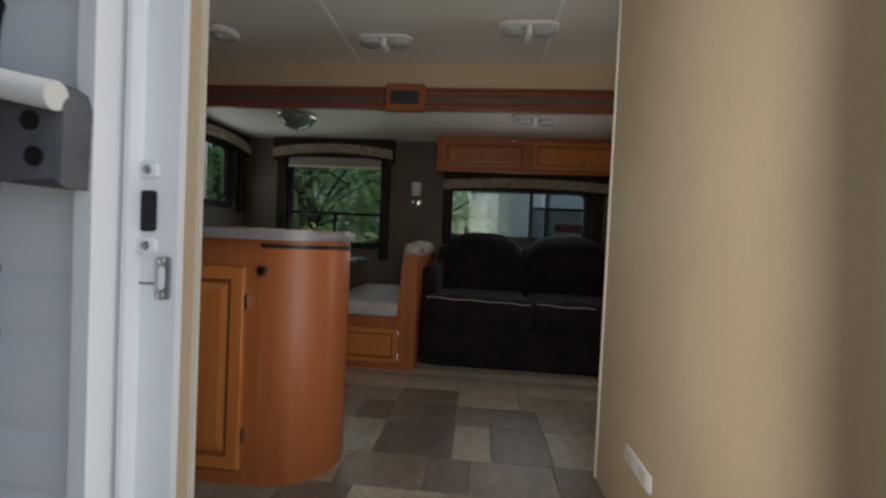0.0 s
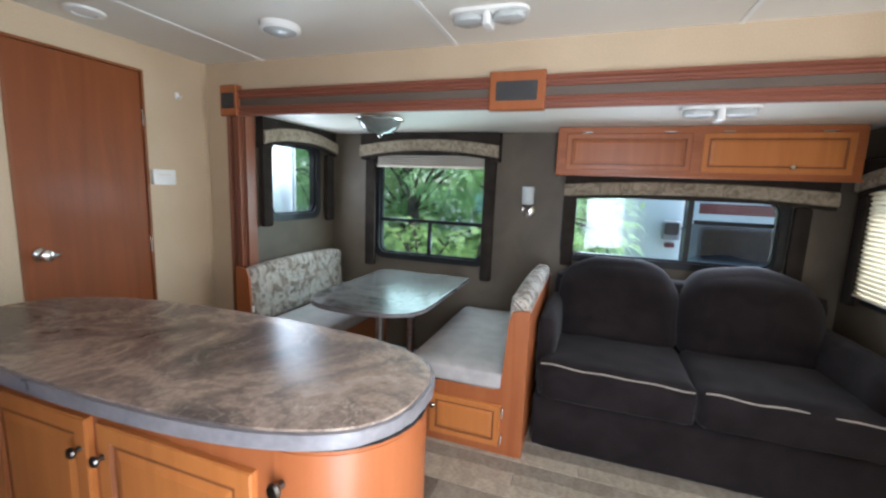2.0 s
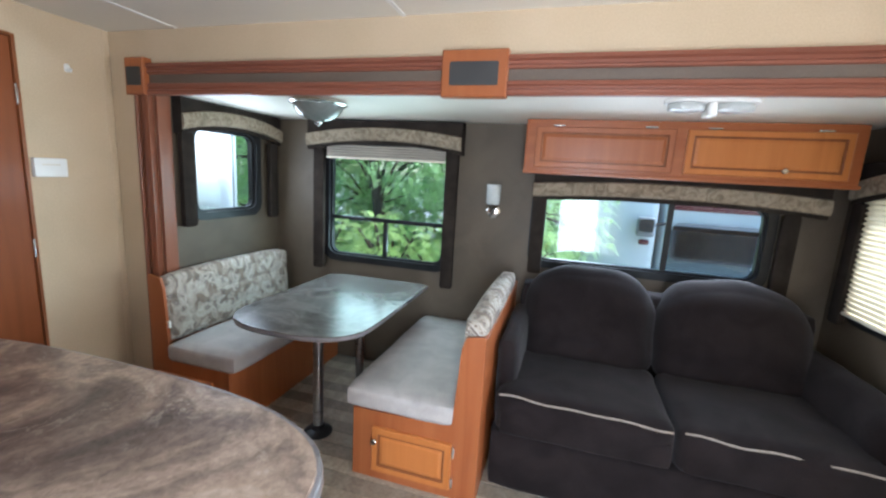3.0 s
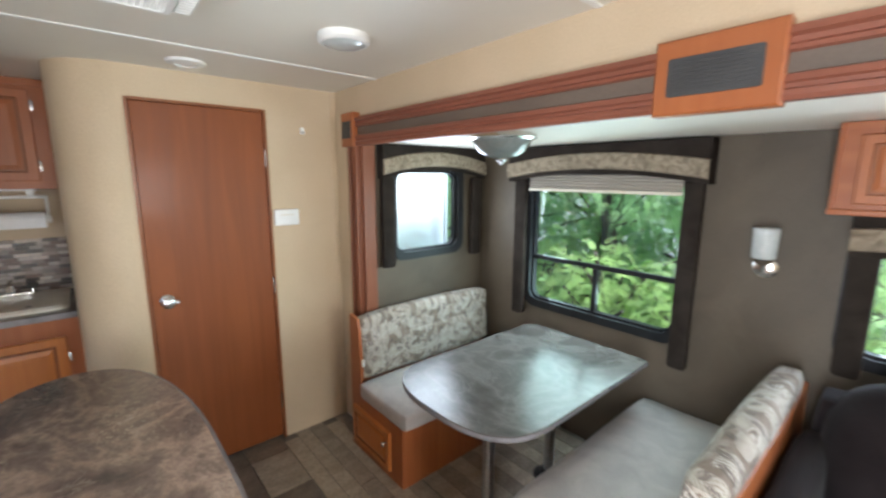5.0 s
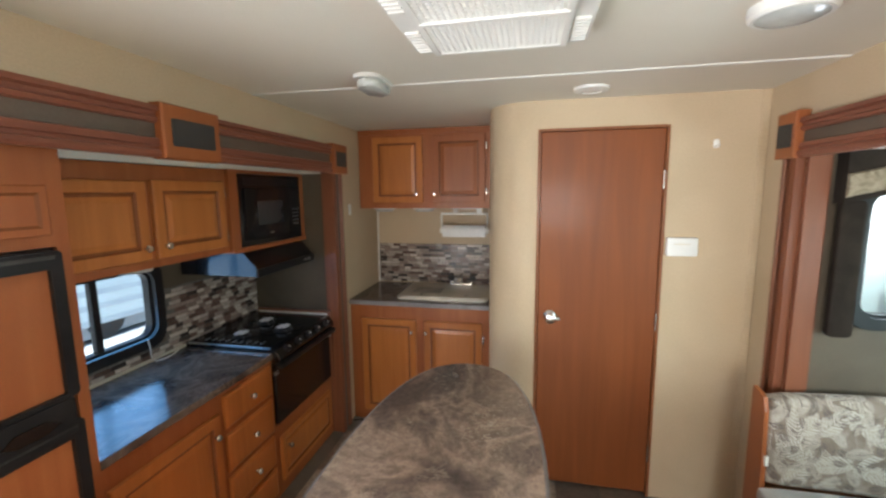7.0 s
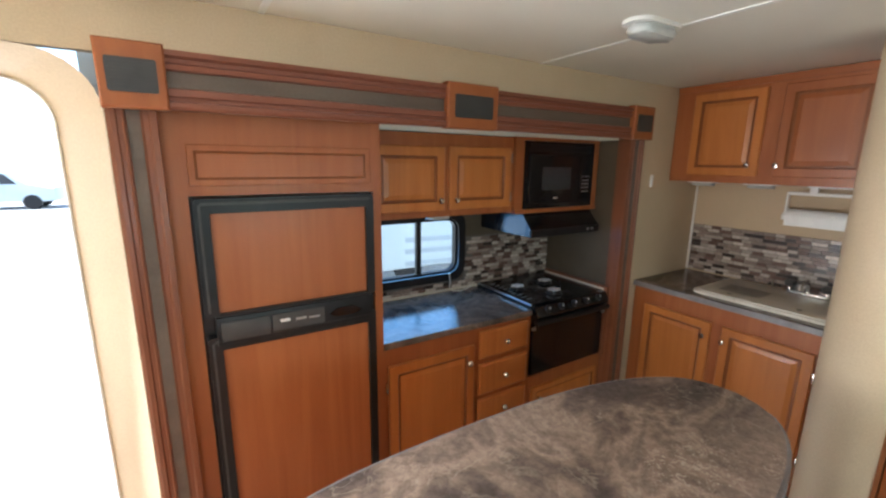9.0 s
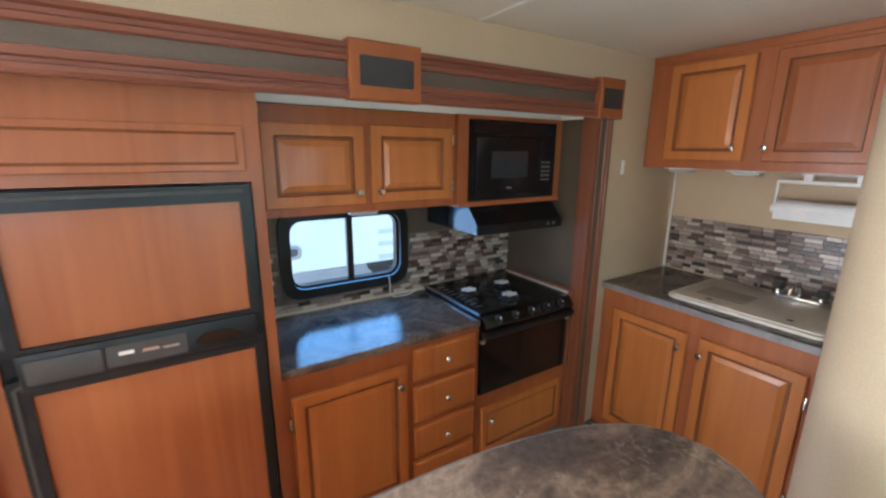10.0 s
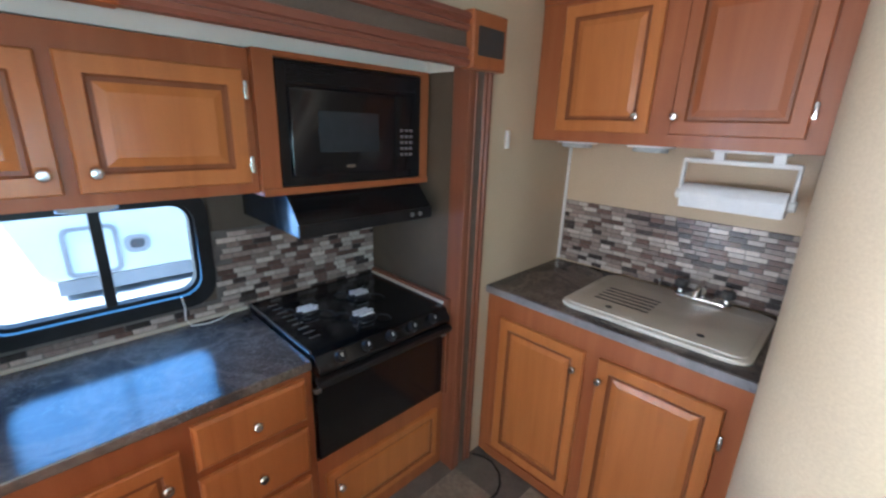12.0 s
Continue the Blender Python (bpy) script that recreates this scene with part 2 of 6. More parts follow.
def leaf_cloth(name):
    """Woven cloth with pale fern-like leaves and small dark ones, turned every way, on a taupe ground."""
    m = material(name, ((0.200, 0.160, 0.125), (0.265, 0.222, 0.180), (0.325, 0.285, 0.240)), (9, 9, 9), 220.0, 0.9, bump=0.25, spread=(0.36, 0.62), sheen=0.05, spec=0.2, distort=1.5)
    n, l = m.node_tree.nodes, m.node_tree.links
    b = n["Principled BSDF"]
    tc = n.new("ShaderNodeTexCoord")

    def op(kind, a, c=0.0):
        q = n.new("ShaderNodeMath")
        q.operation = kind
        for k, v in enumerate((a, c)):
            if isinstance(v, (int, float)):
                q.inputs[k].default_value = v
            else:
                l.new(v, q.inputs[k])
        return q.outputs[0]

    at, plane = n.new("ShaderNodeSeparateXYZ"), n.new("ShaderNodeCombineXYZ")
    l.new(tc.outputs["Object"], at.inputs[0])
    l.new(at.outputs[1], plane.inputs[1])
    l.new(op("ADD", at.outputs[2], at.outputs[0]), plane.inputs[2])

    def leaves(scale, long, wide, stripes, tone, shift, strength):
        mp, vo, away, turn, xyz = (n.new(k) for k in ("ShaderNodeMapping", "ShaderNodeTexVoronoi", "ShaderNodeVectorMath", "ShaderNodeVectorRotate", "ShaderNodeSeparateXYZ"))
        mp.inputs["Location"].default_value = (0, shift, shift * 0.6)
        l.new(plane.outputs[0], mp.inputs[0])
        l.new(mp.outputs[0], vo.inputs["Vector"])
        vo.inputs["Scale"].default_value, vo.inputs["Randomness"].default_value = scale, 0.75
        away.operation = "SUBTRACT"
        l.new(mp.outputs[0], away.inputs[0])
        l.new(vo.outputs["Position"], away.inputs[1])
        turn.rotation_type = "X_AXIS"
        l.new(away.outputs[0], turn.inputs["Vector"])
        cell = n.new("ShaderNodeSeparateColor")
        l.new(vo.outputs["Color"], cell.inputs[0])
        l.new(op("MULTIPLY", cell.outputs[0], 6.283), turn.inputs["Angle"])
        l.new(turn.outputs[0], xyz.inputs[0])
        side = op("ABSOLUTE", xyz.outputs[1])
        inside = op("ADD", op("POWER", op("ABSOLUTE", op("DIVIDE", xyz.outputs[2], long)), 2.0), op("POWER", op("DIVIDE", side, wide), 1.4))
        body = op("LESS_THAN", inside, 1.0)
        rib = op("GREATER_THAN", op("SINE", op("MULTIPLY", op("SUBTRACT", xyz.outputs[2], op("MULTIPLY", side, 0.9)), stripes)), -0.45) if stripes else 1.0
        mid = op("GREATER_THAN", side, 0.0012)
        return op("MULTIPLY", op("MULTIPLY", op("MULTIPLY", body, rib), mid), strength), tone
    out = b.inputs["Base Color"].links[0].from_socket
    for mask, tone in (leaves(9.0, 0.065, 0.034, 0, (0.165, 0.125, 0.095), 0.31, 0.55), leaves(7.6, 0.088, 0.038, 400.0, (0.50, 0.46, 0.40), 0.0, 0.9),
                       leaves(15.0, 0.026, 0.013, 0, (0.120, 0.098, 0.086), 0.77, 0.7), leaves(10.5, 0.052, 0.021, 520.0, (0.44, 0.395, 0.33), 1.3, 0.85)):
        x = n.new("ShaderNodeMix")
        x.data_type = "RGBA"
        l.new(mask, x.inputs[0])
        l.new(out, x.inputs[6])
        x.inputs[7].default_value = rgb(*tone)
        out = x.outputs[2]
    l.new(out, b.inputs["Base Color"])
    return m


FLORAL = leaf_cloth("leaf_pattern_cloth")
VALANCE = material("beige_valance_cloth", ((0.16, 0.125, 0.085), (0.25, 0.205, 0.145), (0.31, 0.26, 0.19)), (14, 14, 14), 200.0, 0.9, bump=0.25, distort=2.4, spec=0.2)
DRAPE = material("dark_brown_cloth", ((0.022, 0.017, 0.014), (0.034, 0.027, 0.022)), (9, 9, 9), 240.0, 0.9, bump=0.25, spec=0.06)
SHADE = material("pleated_shade", ((0.38, 0.345, 0.29), (0.45, 0.41, 0.35)), (3, 3, 3), 200.0, 0.8, bump=0.1)
SINKTAN = material("tan_acrylic_sink", ((0.56, 0.52, 0.43), (0.62, 0.57, 0.48)), (6, 6, 6), 300.0, 0.25, bump=0.03, fine_mix=0.2)
PAPER = material("white_paper", ((0.76, 0.76, 0.75), (0.82, 0.82, 0.81)), (20, 20, 20), 200.0, 0.9, bump=0.2)
SIDING = material("white_aluminium_siding", ((0.82, 0.84, 0.86), (0.87, 0.89, 0.91)), (2, 2, 2), 120.0, 0.4, bump=0.04, fine_mix=0.08)
FRAMEWHITE = material("white_door_frame", ((0.82, 0.83, 0.84), (0.87, 0.88, 0.89)), (4, 4, 4), 120.0, 0.35, bump=0.03, fine_mix=0.08)
RUBBERGREY = material("grey_rubber", ((0.075, 0.078, 0.085), (0.11, 0.112, 0.12)), (14, 14, 14), 160.0, 0.6, bump=0.2)
GROUT = material("grey_grout", ((0.10, 0.09, 0.08), (0.15, 0.135, 0.12)), (20, 20, 20), 300.0, 0.8, bump=0.2)
MOSAIC = [material("mosaic_" + k, c, (20, 20, 20), 120.0, 0.25, bump=0.05, per_piece=0.25) for k, c in (
    ("light", ((0.42, 0.36, 0.31), (0.52, 0.46, 0.40))), ("mid", ((0.23, 0.18, 0.155), (0.31, 0.25, 0.215))),
    ("brown", ((0.115, 0.072, 0.058), (0.16, 0.105, 0.085))), ("dark", ((0.045, 0.035, 0.031), (0.07, 0.055, 0.048))))]
VINYL = [material("vinyl_" + k, c, (9, 4, 9), 55.0, 0.34, bump=0.04, per_piece=0.14, fine_mix=0.45, distort=1.2) for k, c in (
    ("light", ((0.300, 0.250, 0.185), (0.390, 0.332, 0.255))), ("grey", ((0.215, 0.182, 0.140), (0.300, 0.258, 0.202))),
    ("brown", ((0.160, 0.122, 0.088), (0.235, 0.184, 0.136))), ("dark", ((0.115, 0.092, 0.071), (0.170, 0.138, 0.108))))]
VINYLBASE = material("vinyl_joint", ((0.12, 0.105, 0.088), (0.16, 0.14, 0.12)), (8, 8, 8), 90.0, 0.5, bump=0.1)
GRAVEL = material("pale_gravel", ((0.22, 0.22, 0.21), (0.32, 0.32, 0.31), (0.40, 0.40, 0.39)), (1.5, 1.5, 1.5), 30.0, 0.95, bump=0.6, spread=(0.3, 0.7))
LEAF = material("tree_leaf", ((0.29, 0.43, 0.17), (0.40, 0.58, 0.25), (0.52, 0.68, 0.35)), (3, 3, 3), 30.0, 0.55, bump=0.0, spread=(0.3, 0.7))
SHRUBLEAF = material("shrub_leaf", ((0.30, 0.40, 0.13), (0.40, 0.54, 0.19), (0.50, 0.62, 0.27)), (3, 3, 3), 30.0, 0.55, bump=0.0, spread=(0.3, 0.7))
BARK = material("bark", ((0.05, 0.04, 0.03), (0.10, 0.08, 0.06)), (20, 20, 4), 60.0, 0.9, bump=0.6)
RVWHITE = material("white_fibreglass", ((0.44, 0.49, 0.49), (0.50, 0.55, 0.55)), (0.8, 0.8, 0.8), 60.0, 0.3, bump=0.02, fine_mix=0.06)
RVGREY = material("grey_vehicle_paint", ((0.16, 0.17, 0.18), (0.22, 0.23, 0.24)), (1, 1, 1), 60.0, 0.3, bump=0.02)
RVPALE = material("pale_grey_vehicle_paint", ((0.30, 0.34, 0.36), (0.35, 0.39, 0.41)), (1, 1, 1), 60.0, 0.3, bump=0.02)
RVRED = material("maroon_vehicle_paint", ((0.09, 0.02, 0.022), (0.12, 0.028, 0.03)), (1, 1, 1), 60.0, 0.25, bump=0.02)
TINT = material("tinted_window", ((0.02, 0.025, 0.03), (0.035, 0.04, 0.045)), (1, 1, 1), 30.0, 0.08, bump=0.0)
for leafy in (LEAF, SHRUBLEAF):                  # light passes through leaves
    leaf_nodes, leaf_links = leafy.node_tree.nodes, leafy.node_tree.links
    through_leaf, leaf_mix = leaf_nodes.new("ShaderNodeBsdfTranslucent"), leaf_nodes.new("ShaderNodeMixShader")
    leaf_mix.inputs[0].default_value = 0.6
    leaf_links.new(leaf_nodes["Principled BSDF"].inputs["Base Color"].links[0].from_socket, through_leaf.inputs[0])
    leaf_links.new(leaf_nodes["Principled BSDF"].outputs[0], leaf_mix.inputs[1])
    leaf_links.new(through_leaf.outputs[0], leaf_mix.inputs[2])
    leaf_links.new(leaf_mix.outputs[0], leaf_nodes["Material Output"].inputs[0])

# ---- building helpers ----
ORIGIN = {}


def thing(name, at, label, category, group="", kind=""):
    """An Empty at a thing's base; its parts are given in world places."""
    ob = new(name)
    ob.location = at
    ob.empty_display_size = 0.05
    ORIGIN[ob.name] = Vector(at)
    return tagged(ob, label, category, group, kind)


def part(name, bm, mat, parent=None, label="", smooth=False, at=None, shadow=True):
    """Links a bmesh, given in world places, as one mesh object."""
    me = bpy.data.meshes.new(name)
    origin = ORIGIN[parent.name] if parent else Vector(at or (0, 0, 0))
    bmesh.ops.translate(bm, verts=bm.verts, vec=-origin)
    bmesh.ops.recalc_face_normals(bm, faces=bm.faces)
    bm.to_mesh(me)
    bm.free()
    for m in (mat if isinstance(mat, (list, tuple)) else [mat]):
        me.materials.append(m)
    if smooth:
        for p in me.polygons:
            p.use_smooth = True
        me.set_sharp_from_angle(angle=radians(38))
    ob = new(name, me)
    if parent:
        ob.parent = parent
        ob.location = (0, 0, 0)
    else:
        ob.location = origin
    ORIGIN[ob.name] = origin
    if label:
        ob["label"] = label
    ob.visible_shadow = shadow
    return ob


def structure(name, bm, mat, label="", category="", smooth=False):
    return tagged(part(name, bm, mat, smooth=smooth), label, category, kind="structure")


def box(x0, x1, y0, y1, z0, z1, bevel=0.0, bm=None, m=0):
    bm = bm or bmesh.new()
    vs = [bm.verts.new((x, y, z)) for x in (x0, x1) for y in (y0, y1) for z in (z0, z1)]
    fs = [bm.faces.new([vs[i] for i in f]) for f in ((0, 1, 3, 2), (4, 6, 7, 5), (0, 4, 5, 1), (2, 3, 7, 6), (0, 2, 6, 4), (1, 5, 7, 3))]
    for f in fs:
        f.material_index = m
    if bevel:
        es = list({e for f in fs for e in f.edges})
        bmesh.ops.bevel(bm, geom=es, offset=bevel, segments=2, profile=0.5, affect="EDGES", clamp_overlap=True)
    return bm


def rounded(u0, u1, v0, v1, r, n=5):
    """The outline of a rounded rectangle, counter-clockwise."""
    pts = []
    for cu, cv, a in ((u1 - r, v1 - r, 0), (u0 + r, v1 - r, 90), (u0 + r, v0 + r, 180), (u1 - r, v0 + r, 270)):
        for i in range(n + 1):
            t = radians(a + 90 * i / n)
            pts.append((cu + r * math.cos(t), cv + r * math.sin(t)))
    return pts


def prism(outline, m, depth, bevel=0.0, bm=None, mi=0):
    """Extrudes an outline (u, v) by depth along w; m maps (u, v, w) into the world."""
    bm = bm or bmesh.new()
    k = len(outline)
    a = [bm.verts.new(m @ Vector((u, v, 0))) for u, v in outline]
    b = [bm.verts.new(m @ Vector((u, v, depth))) for u, v in outline]
    made = [bm.faces.new(a[::-1]), bm.faces.new(b)]
    made += [bm.faces.new((a[i], a[(i + 1) % k], b[(i + 1) % k], b[i])) for i in range(k)]
    for f in made:
        f.material_index = mi
    if bevel:
        es = list(set(made[0].edges) | set(made[1].edges))
        bmesh.ops.bevel(bm, geom=es, offset=bevel, segments=2, profile=0.5, affect="EDGES", clamp_overlap=True)
    return bm


def ring(outer, inner, m, depth, bm=None):
    """A frame between two outlines of as many points, extruded by depth."""
    bm = bm or bmesh.new()
    k = len(outer)
    loops = [[bm.verts.new(m @ Vector((u, v, w))) for u, v in o] for o, w in ((outer, 0), (outer, depth), (inner, depth), (inner, 0))]
    for j in range(4):
        p, q = loops[j], loops[(j + 1) % 4]
        for i in range(k):
            bm.faces.new((p[i], p[(i + 1) % k], q[(i + 1) % k], q[i]))
    return bm


def facing(origin, side):
    """Maps (u right, v up, w towards the viewer) for a face that looks to a side: 'n', 's', 'e', 'w'. u runs to the viewer's right."""
    u, w = {"s": ((1, 0, 0), (0, -1, 0)), "n": ((-1, 0, 0), (0, 1, 0)), "e": ((0, 1, 0), (1, 0, 0)), "w": ((0, -1, 0), (-1, 0, 0)),
            "down": ((1, 0, 0), (0, 0, -1)), "up": ((1, 0, 0), (0, 0, 1))}[side]
    v = {"down": (0, -1, 0), "up": (0, 1, 0)}.get(side, (0, 0, 1))
    m = Matrix((u, v, w)).transposed().to_4x4()
    return Matrix.Translation(origin) @ m


def rings_panel(w, h, rings, m, glaze=()):
    """A panel with a stepped profile: rings of (inset, height), the last one filled. Steps named in glaze take the second material."""
    bm = bmesh.new()
    loops = []
    for inset, height in rings:
        loops.append([bm.verts.new(m @ Vector((u, v, height))) for u, v in ((inset, inset), (w - inset, inset), (w - inset, h - inset), (inset, h - inset))])
    for j in range(len(loops) - 1):
        p, q = loops[j], loops[j + 1]
        for i in range(4):
            f = bm.faces.new((p[i], p[(i + 1) % 4], q[(i + 1) % 4], q[i]))
            f.material_index = 1 if j in glaze else 0
    bm.faces.new(loops[-1])
    bm.faces.new(loops[0][::-1])
    return bm


def lathe(profile, m, n=20, bm=None, mi=0):
    """Turns a profile of (radius, height) about the axis w of m."""
    bm = bm or bmesh.new()
    rows = []
    for r, h in profile:
        if r < 1e-5:
            rows.append([bm.verts.new(m @ Vector((0, 0, h)))])
        else:
            rows.append([bm.verts.new(m @ Vector((r * math.cos(2 * math.pi * i / n), r * math.sin(2 * math.pi * i / n), h))) for i in range(n)])
    for p, q in zip(rows, rows[1:]):
        for i in range(n):
            a, b = (p[0], p[0]) if len(p) == 1 else (p[i], p[(i + 1) % n])
            c, d = (q[0], q[0]) if len(q) == 1 else (q[(i + 1) % n], q[i])
            vs = list(dict.fromkeys((a, b, c, d)))
            if len(vs) > 2:
                bm.faces.new(vs).material_index = mi
    return bm


def tube(points, r, n=8, bm=None, cap=True):
    """A round bar through points."""
    bm = bm or bmesh.new()
    pts = [Vector(p) for p in points]
    rows = []
    for i, p in enumerate(pts):
        d = (pts[min(i + 1, len(pts) - 1)] - pts[max(i - 1, 0)]).normalized()
        side = d.cross(Vector((0, 0, 1)) if abs(d.z) < 0.9 else Vector((1, 0, 0))).normalized()
        up = side.cross(d)
        rows.append([bm.verts.new(p + r * (math.cos(2 * math.pi * k / n) * side + math.sin(2 * math.pi * k / n) * up)) for k in range(n)])
    for p, q in zip(rows, rows[1:]):
        for k in range(n):
            bm.faces.new((p[k], p[(k + 1) % n], q[(k + 1) % n], q[k]))
    if cap:
        bm.faces.new(rows[0][::-1])
        bm.faces.new(rows[-1])
    return bm


def soft_block(x0, x1, y0, y1, z0, z1, r, lump=0.0, seed=0.0, cuts=10, crown=(0, 0, 0)):
    """A stuffed block: rounded edges, a swelling of its faces (crown, metres) and small unevenness."""
    bm = bmesh.new()
    c = Vector(((x0 + x1) / 2, (y0 + y1) / 2, (z0 + z1) / 2))
    hf = Vector(((x1 - x0) / 2, (y1 - y0) / 2, (z1 - z0) / 2))
    bmesh.ops.create_cube(bm, size=2)
    bmesh.ops.subdivide_edges(bm, edges=bm.edges, cuts=cuts, use_grid_fill=True)
    for v in bm.verts:
        q = Vector((v.co.x * hf.x, v.co.y * hf.y, v.co.z * hf.z))
        core = Vector([max(-h + r, min(h - r, a)) for a, h in zip(q, hf)])
        d = q - core
        if d.length > r:
            q = core + d.normalized() * r
        f = [1 - v.co[i] ** 2 for i in range(3)]
        swell = Vector((crown[0] * v.co.x * f[1] * f[2], crown[1] * v.co.y * f[0] * f[2], crown[2] * v.co.z * f[0] * f[1]))
        q += swell
        if lump:
            q += lump * noise.noise_vector((c + q) * 6 + Vector((seed, 0, 0)))
        v.co = c + q
    return bm


def wall_with_holes(axis, at, thick, u0, u1, z0, z1, holes):
    """A wall with openings, as one closed shell. axis 'x': it stands at x = at and runs along y; 'y': at y = at, along x. holes: (u0, u1, z0, z1)."""
    us = sorted({u0, u1, *(h[0] for h in holes), *(h[1] for h in holes)})
    zs = sorted({z0, z1, *(h[2] for h in holes), *(h[3] for h in holes)})

    def solid(i, j):
        if not (0 <= i < len(us) - 1 and 0 <= j < len(zs) - 1):
            return False
        u, z = (us[i] + us[i + 1]) / 2, (zs[j] + zs[j + 1]) / 2
        return not any(a < u < b and c < z < d for a, b, c, d in holes)
    bm, made = bmesh.new(), {}

    def vert(i, j, k):
        if (i, j, k) not in made:
            d = at + thick * k
            made[i, j, k] = bm.verts.new((d, us[i], zs[j]) if axis == "x" else (us[i], d, zs[j]))
        return made[i, j, k]
    for i in range(len(us) - 1):
        for j in range(len(zs) - 1):
            if not solid(i, j):
                continue
            for k in (0, 1):
                bm.faces.new([vert(i, j, k), vert(i + 1, j, k), vert(i + 1, j + 1, k), vert(i, j + 1, k)])
            for di, dj, e in ((-1, 0, ((i, j), (i, j + 1))), (1, 0, ((i + 1, j), (i + 1, j + 1))), (0, -1, ((i, j), (i + 1, j))), (0, 1, ((i, j + 1), (i + 1, j + 1)))):
                if not solid(i + di, j + dj):
                    (a, b), (c, d) = e
                    bm.faces.new([vert(a, b, 0), vert(c, d, 0), vert(c, d, 1), vert(a, b, 1)])
    return bm

# ---- the trailer's shell ----
CEIL = 2.10                     # main ceiling
SOUTH, NORTH = 0.64, 2.96       # inner faces of the long walls
SLIDE_TOP = 1.79                # ceilings of the two slide-outs
N_BACK, N_WEST, N_EAST = 3.94, -2.20, 1.40
S_BACK, S_WEST, S_EAST, S_OPEN, S_TOP = 0.04, -2.76, -0.53, -0.45, 1.83
END = -2.50                     # wall with the bathroom door
ALCOVE = -3.56                  # back of the sink corner

structure("floor", box(-3.7, 3.6, SOUTH - 0.13, NORTH + 0.0, -0.12, -0.004), VINYLBASE, "grey-brown vinyl sheet floor of the trailer", "floor")
structure("floor_north_slide", box(N_WEST - 0.05, N_EAST + 0.05, NORTH, N_BACK + 0.05, -0.12, -0.004), VINYLBASE, "vinyl floor of the dinette slide-out", "floor")
structure("floor_south_slide", box(S_WEST - 0.05, S_EAST + 0.05, S_BACK - 0.05, SOUTH - 0.07, -0.12, -0.004), VINYLBASE, "floor under the kitchen slide-out", "floor")
ceiling = structure("ceiling", box(-3.7, 3.6, SOUTH - 0.07, NORTH + 0.07, CEIL, CEIL + 0.08), CEILING, "off-white textured vinyl ceiling panels", "ceiling")
structure("ceiling_north_slide", box(N_WEST - 0.05, N_EAST + 0.05, NORTH + 0.07, N_BACK + 0.05, SLIDE_TOP, SLIDE_TOP + 0.08), CEILING, "white ceiling of the dinette slide-out", "ceiling")
structure("ceiling_south_slide", box(S_WEST - 0.05, S_EAST + 0.05, S_BACK - 0.05, SOUTH - 0.038, S_TOP, S_TOP + 0.06), WHITE, "white ceiling of the kitchen slide-out", "ceiling")
for k, x in enumerate((-2.03, -0.785, 0.46)):
    structure("ceiling_batten", box(x - 0.011, x + 0.011, SOUTH, NORTH, CEIL - 0.004, CEIL + 0.001, 0.0015), WHITE, "thin white batten over a ceiling seam", "trim")

# long walls of the main body
DOOR0, DOOR1, DOORTOP = -0.343, 0.592, 1.924
structure("wall_south", wall_with_holes("y", SOUTH - 0.038, 0.038, -3.7, 3.6, 0, CEIL,
          [(S_WEST, S_OPEN, 0, S_TOP), (DOOR0, DOOR1, 0, DOORTOP)]), WALLPAPER, "beige textured wallpaper wall beside the entry", "wall")
structure("wall_north", wall_with_holes("y", NORTH, 0.07, -3.7, 3.6, 0, CEIL, [(N_WEST, N_EAST, 0, SLIDE_TOP)]),
          WALLPAPER, "beige textured wallpaper wall above the slide-out", "wall")
# Unseen end wall; its opening is added for the east fill lamp.
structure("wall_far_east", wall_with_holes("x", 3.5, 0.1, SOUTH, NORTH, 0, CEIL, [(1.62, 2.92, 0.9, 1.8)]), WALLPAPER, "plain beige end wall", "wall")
structure("partition", box(0.592, 0.63, SOUTH, 1.70, 0, CEIL), WALLPAPER, "beige wallpaper partition beside the entry door", "wall")
structure("partition_edge_trim", box(0.586, 0.636, 1.7, 1.712, 0, CEIL, 0.003), CREAM, "thin cream trim on the partition's end", "trim")

# end wall, with the rounded corner beside the sink
bm = wall_with_holes("x", END - 0.05, 0.05, 1.90, NORTH, 0, CEIL, [(1.935, 2.535, 0, 1.953)])
structure("wall_west", bm, WALLPAPER, "beige wallpaper wall with the bathroom door", "wall")
outline = [(END, 1.90)]
R = 0.24
for i in range(13):
    a = radians(90 * i / 12)
    outline.append((END - R + R * math.cos(a), 1.90 - R * math.sin(a)))
outline += [(-3.62, 1.66), (-3.62, 1.71), (END - R, 1.71), (END - 0.05, 1.90)]
structure("wall_curved", prism(outline, facing((0, 0, 0), "up"), CEIL), WALLPAPER, "beige rounded wall corner beside the sink", "wall", smooth=True)
structure("wall_alcove", box(ALCOVE - 0.06, ALCOVE, SOUTH, 1.66, 0, CEIL), WALLPAPER, "beige wall behind the sink", "wall")
structure("wall_bathroom", box(-3.6, -3.55, 1.71, NORTH, 0, CEIL), WALLPAPER, "plain wall behind the bathroom door", "wall")

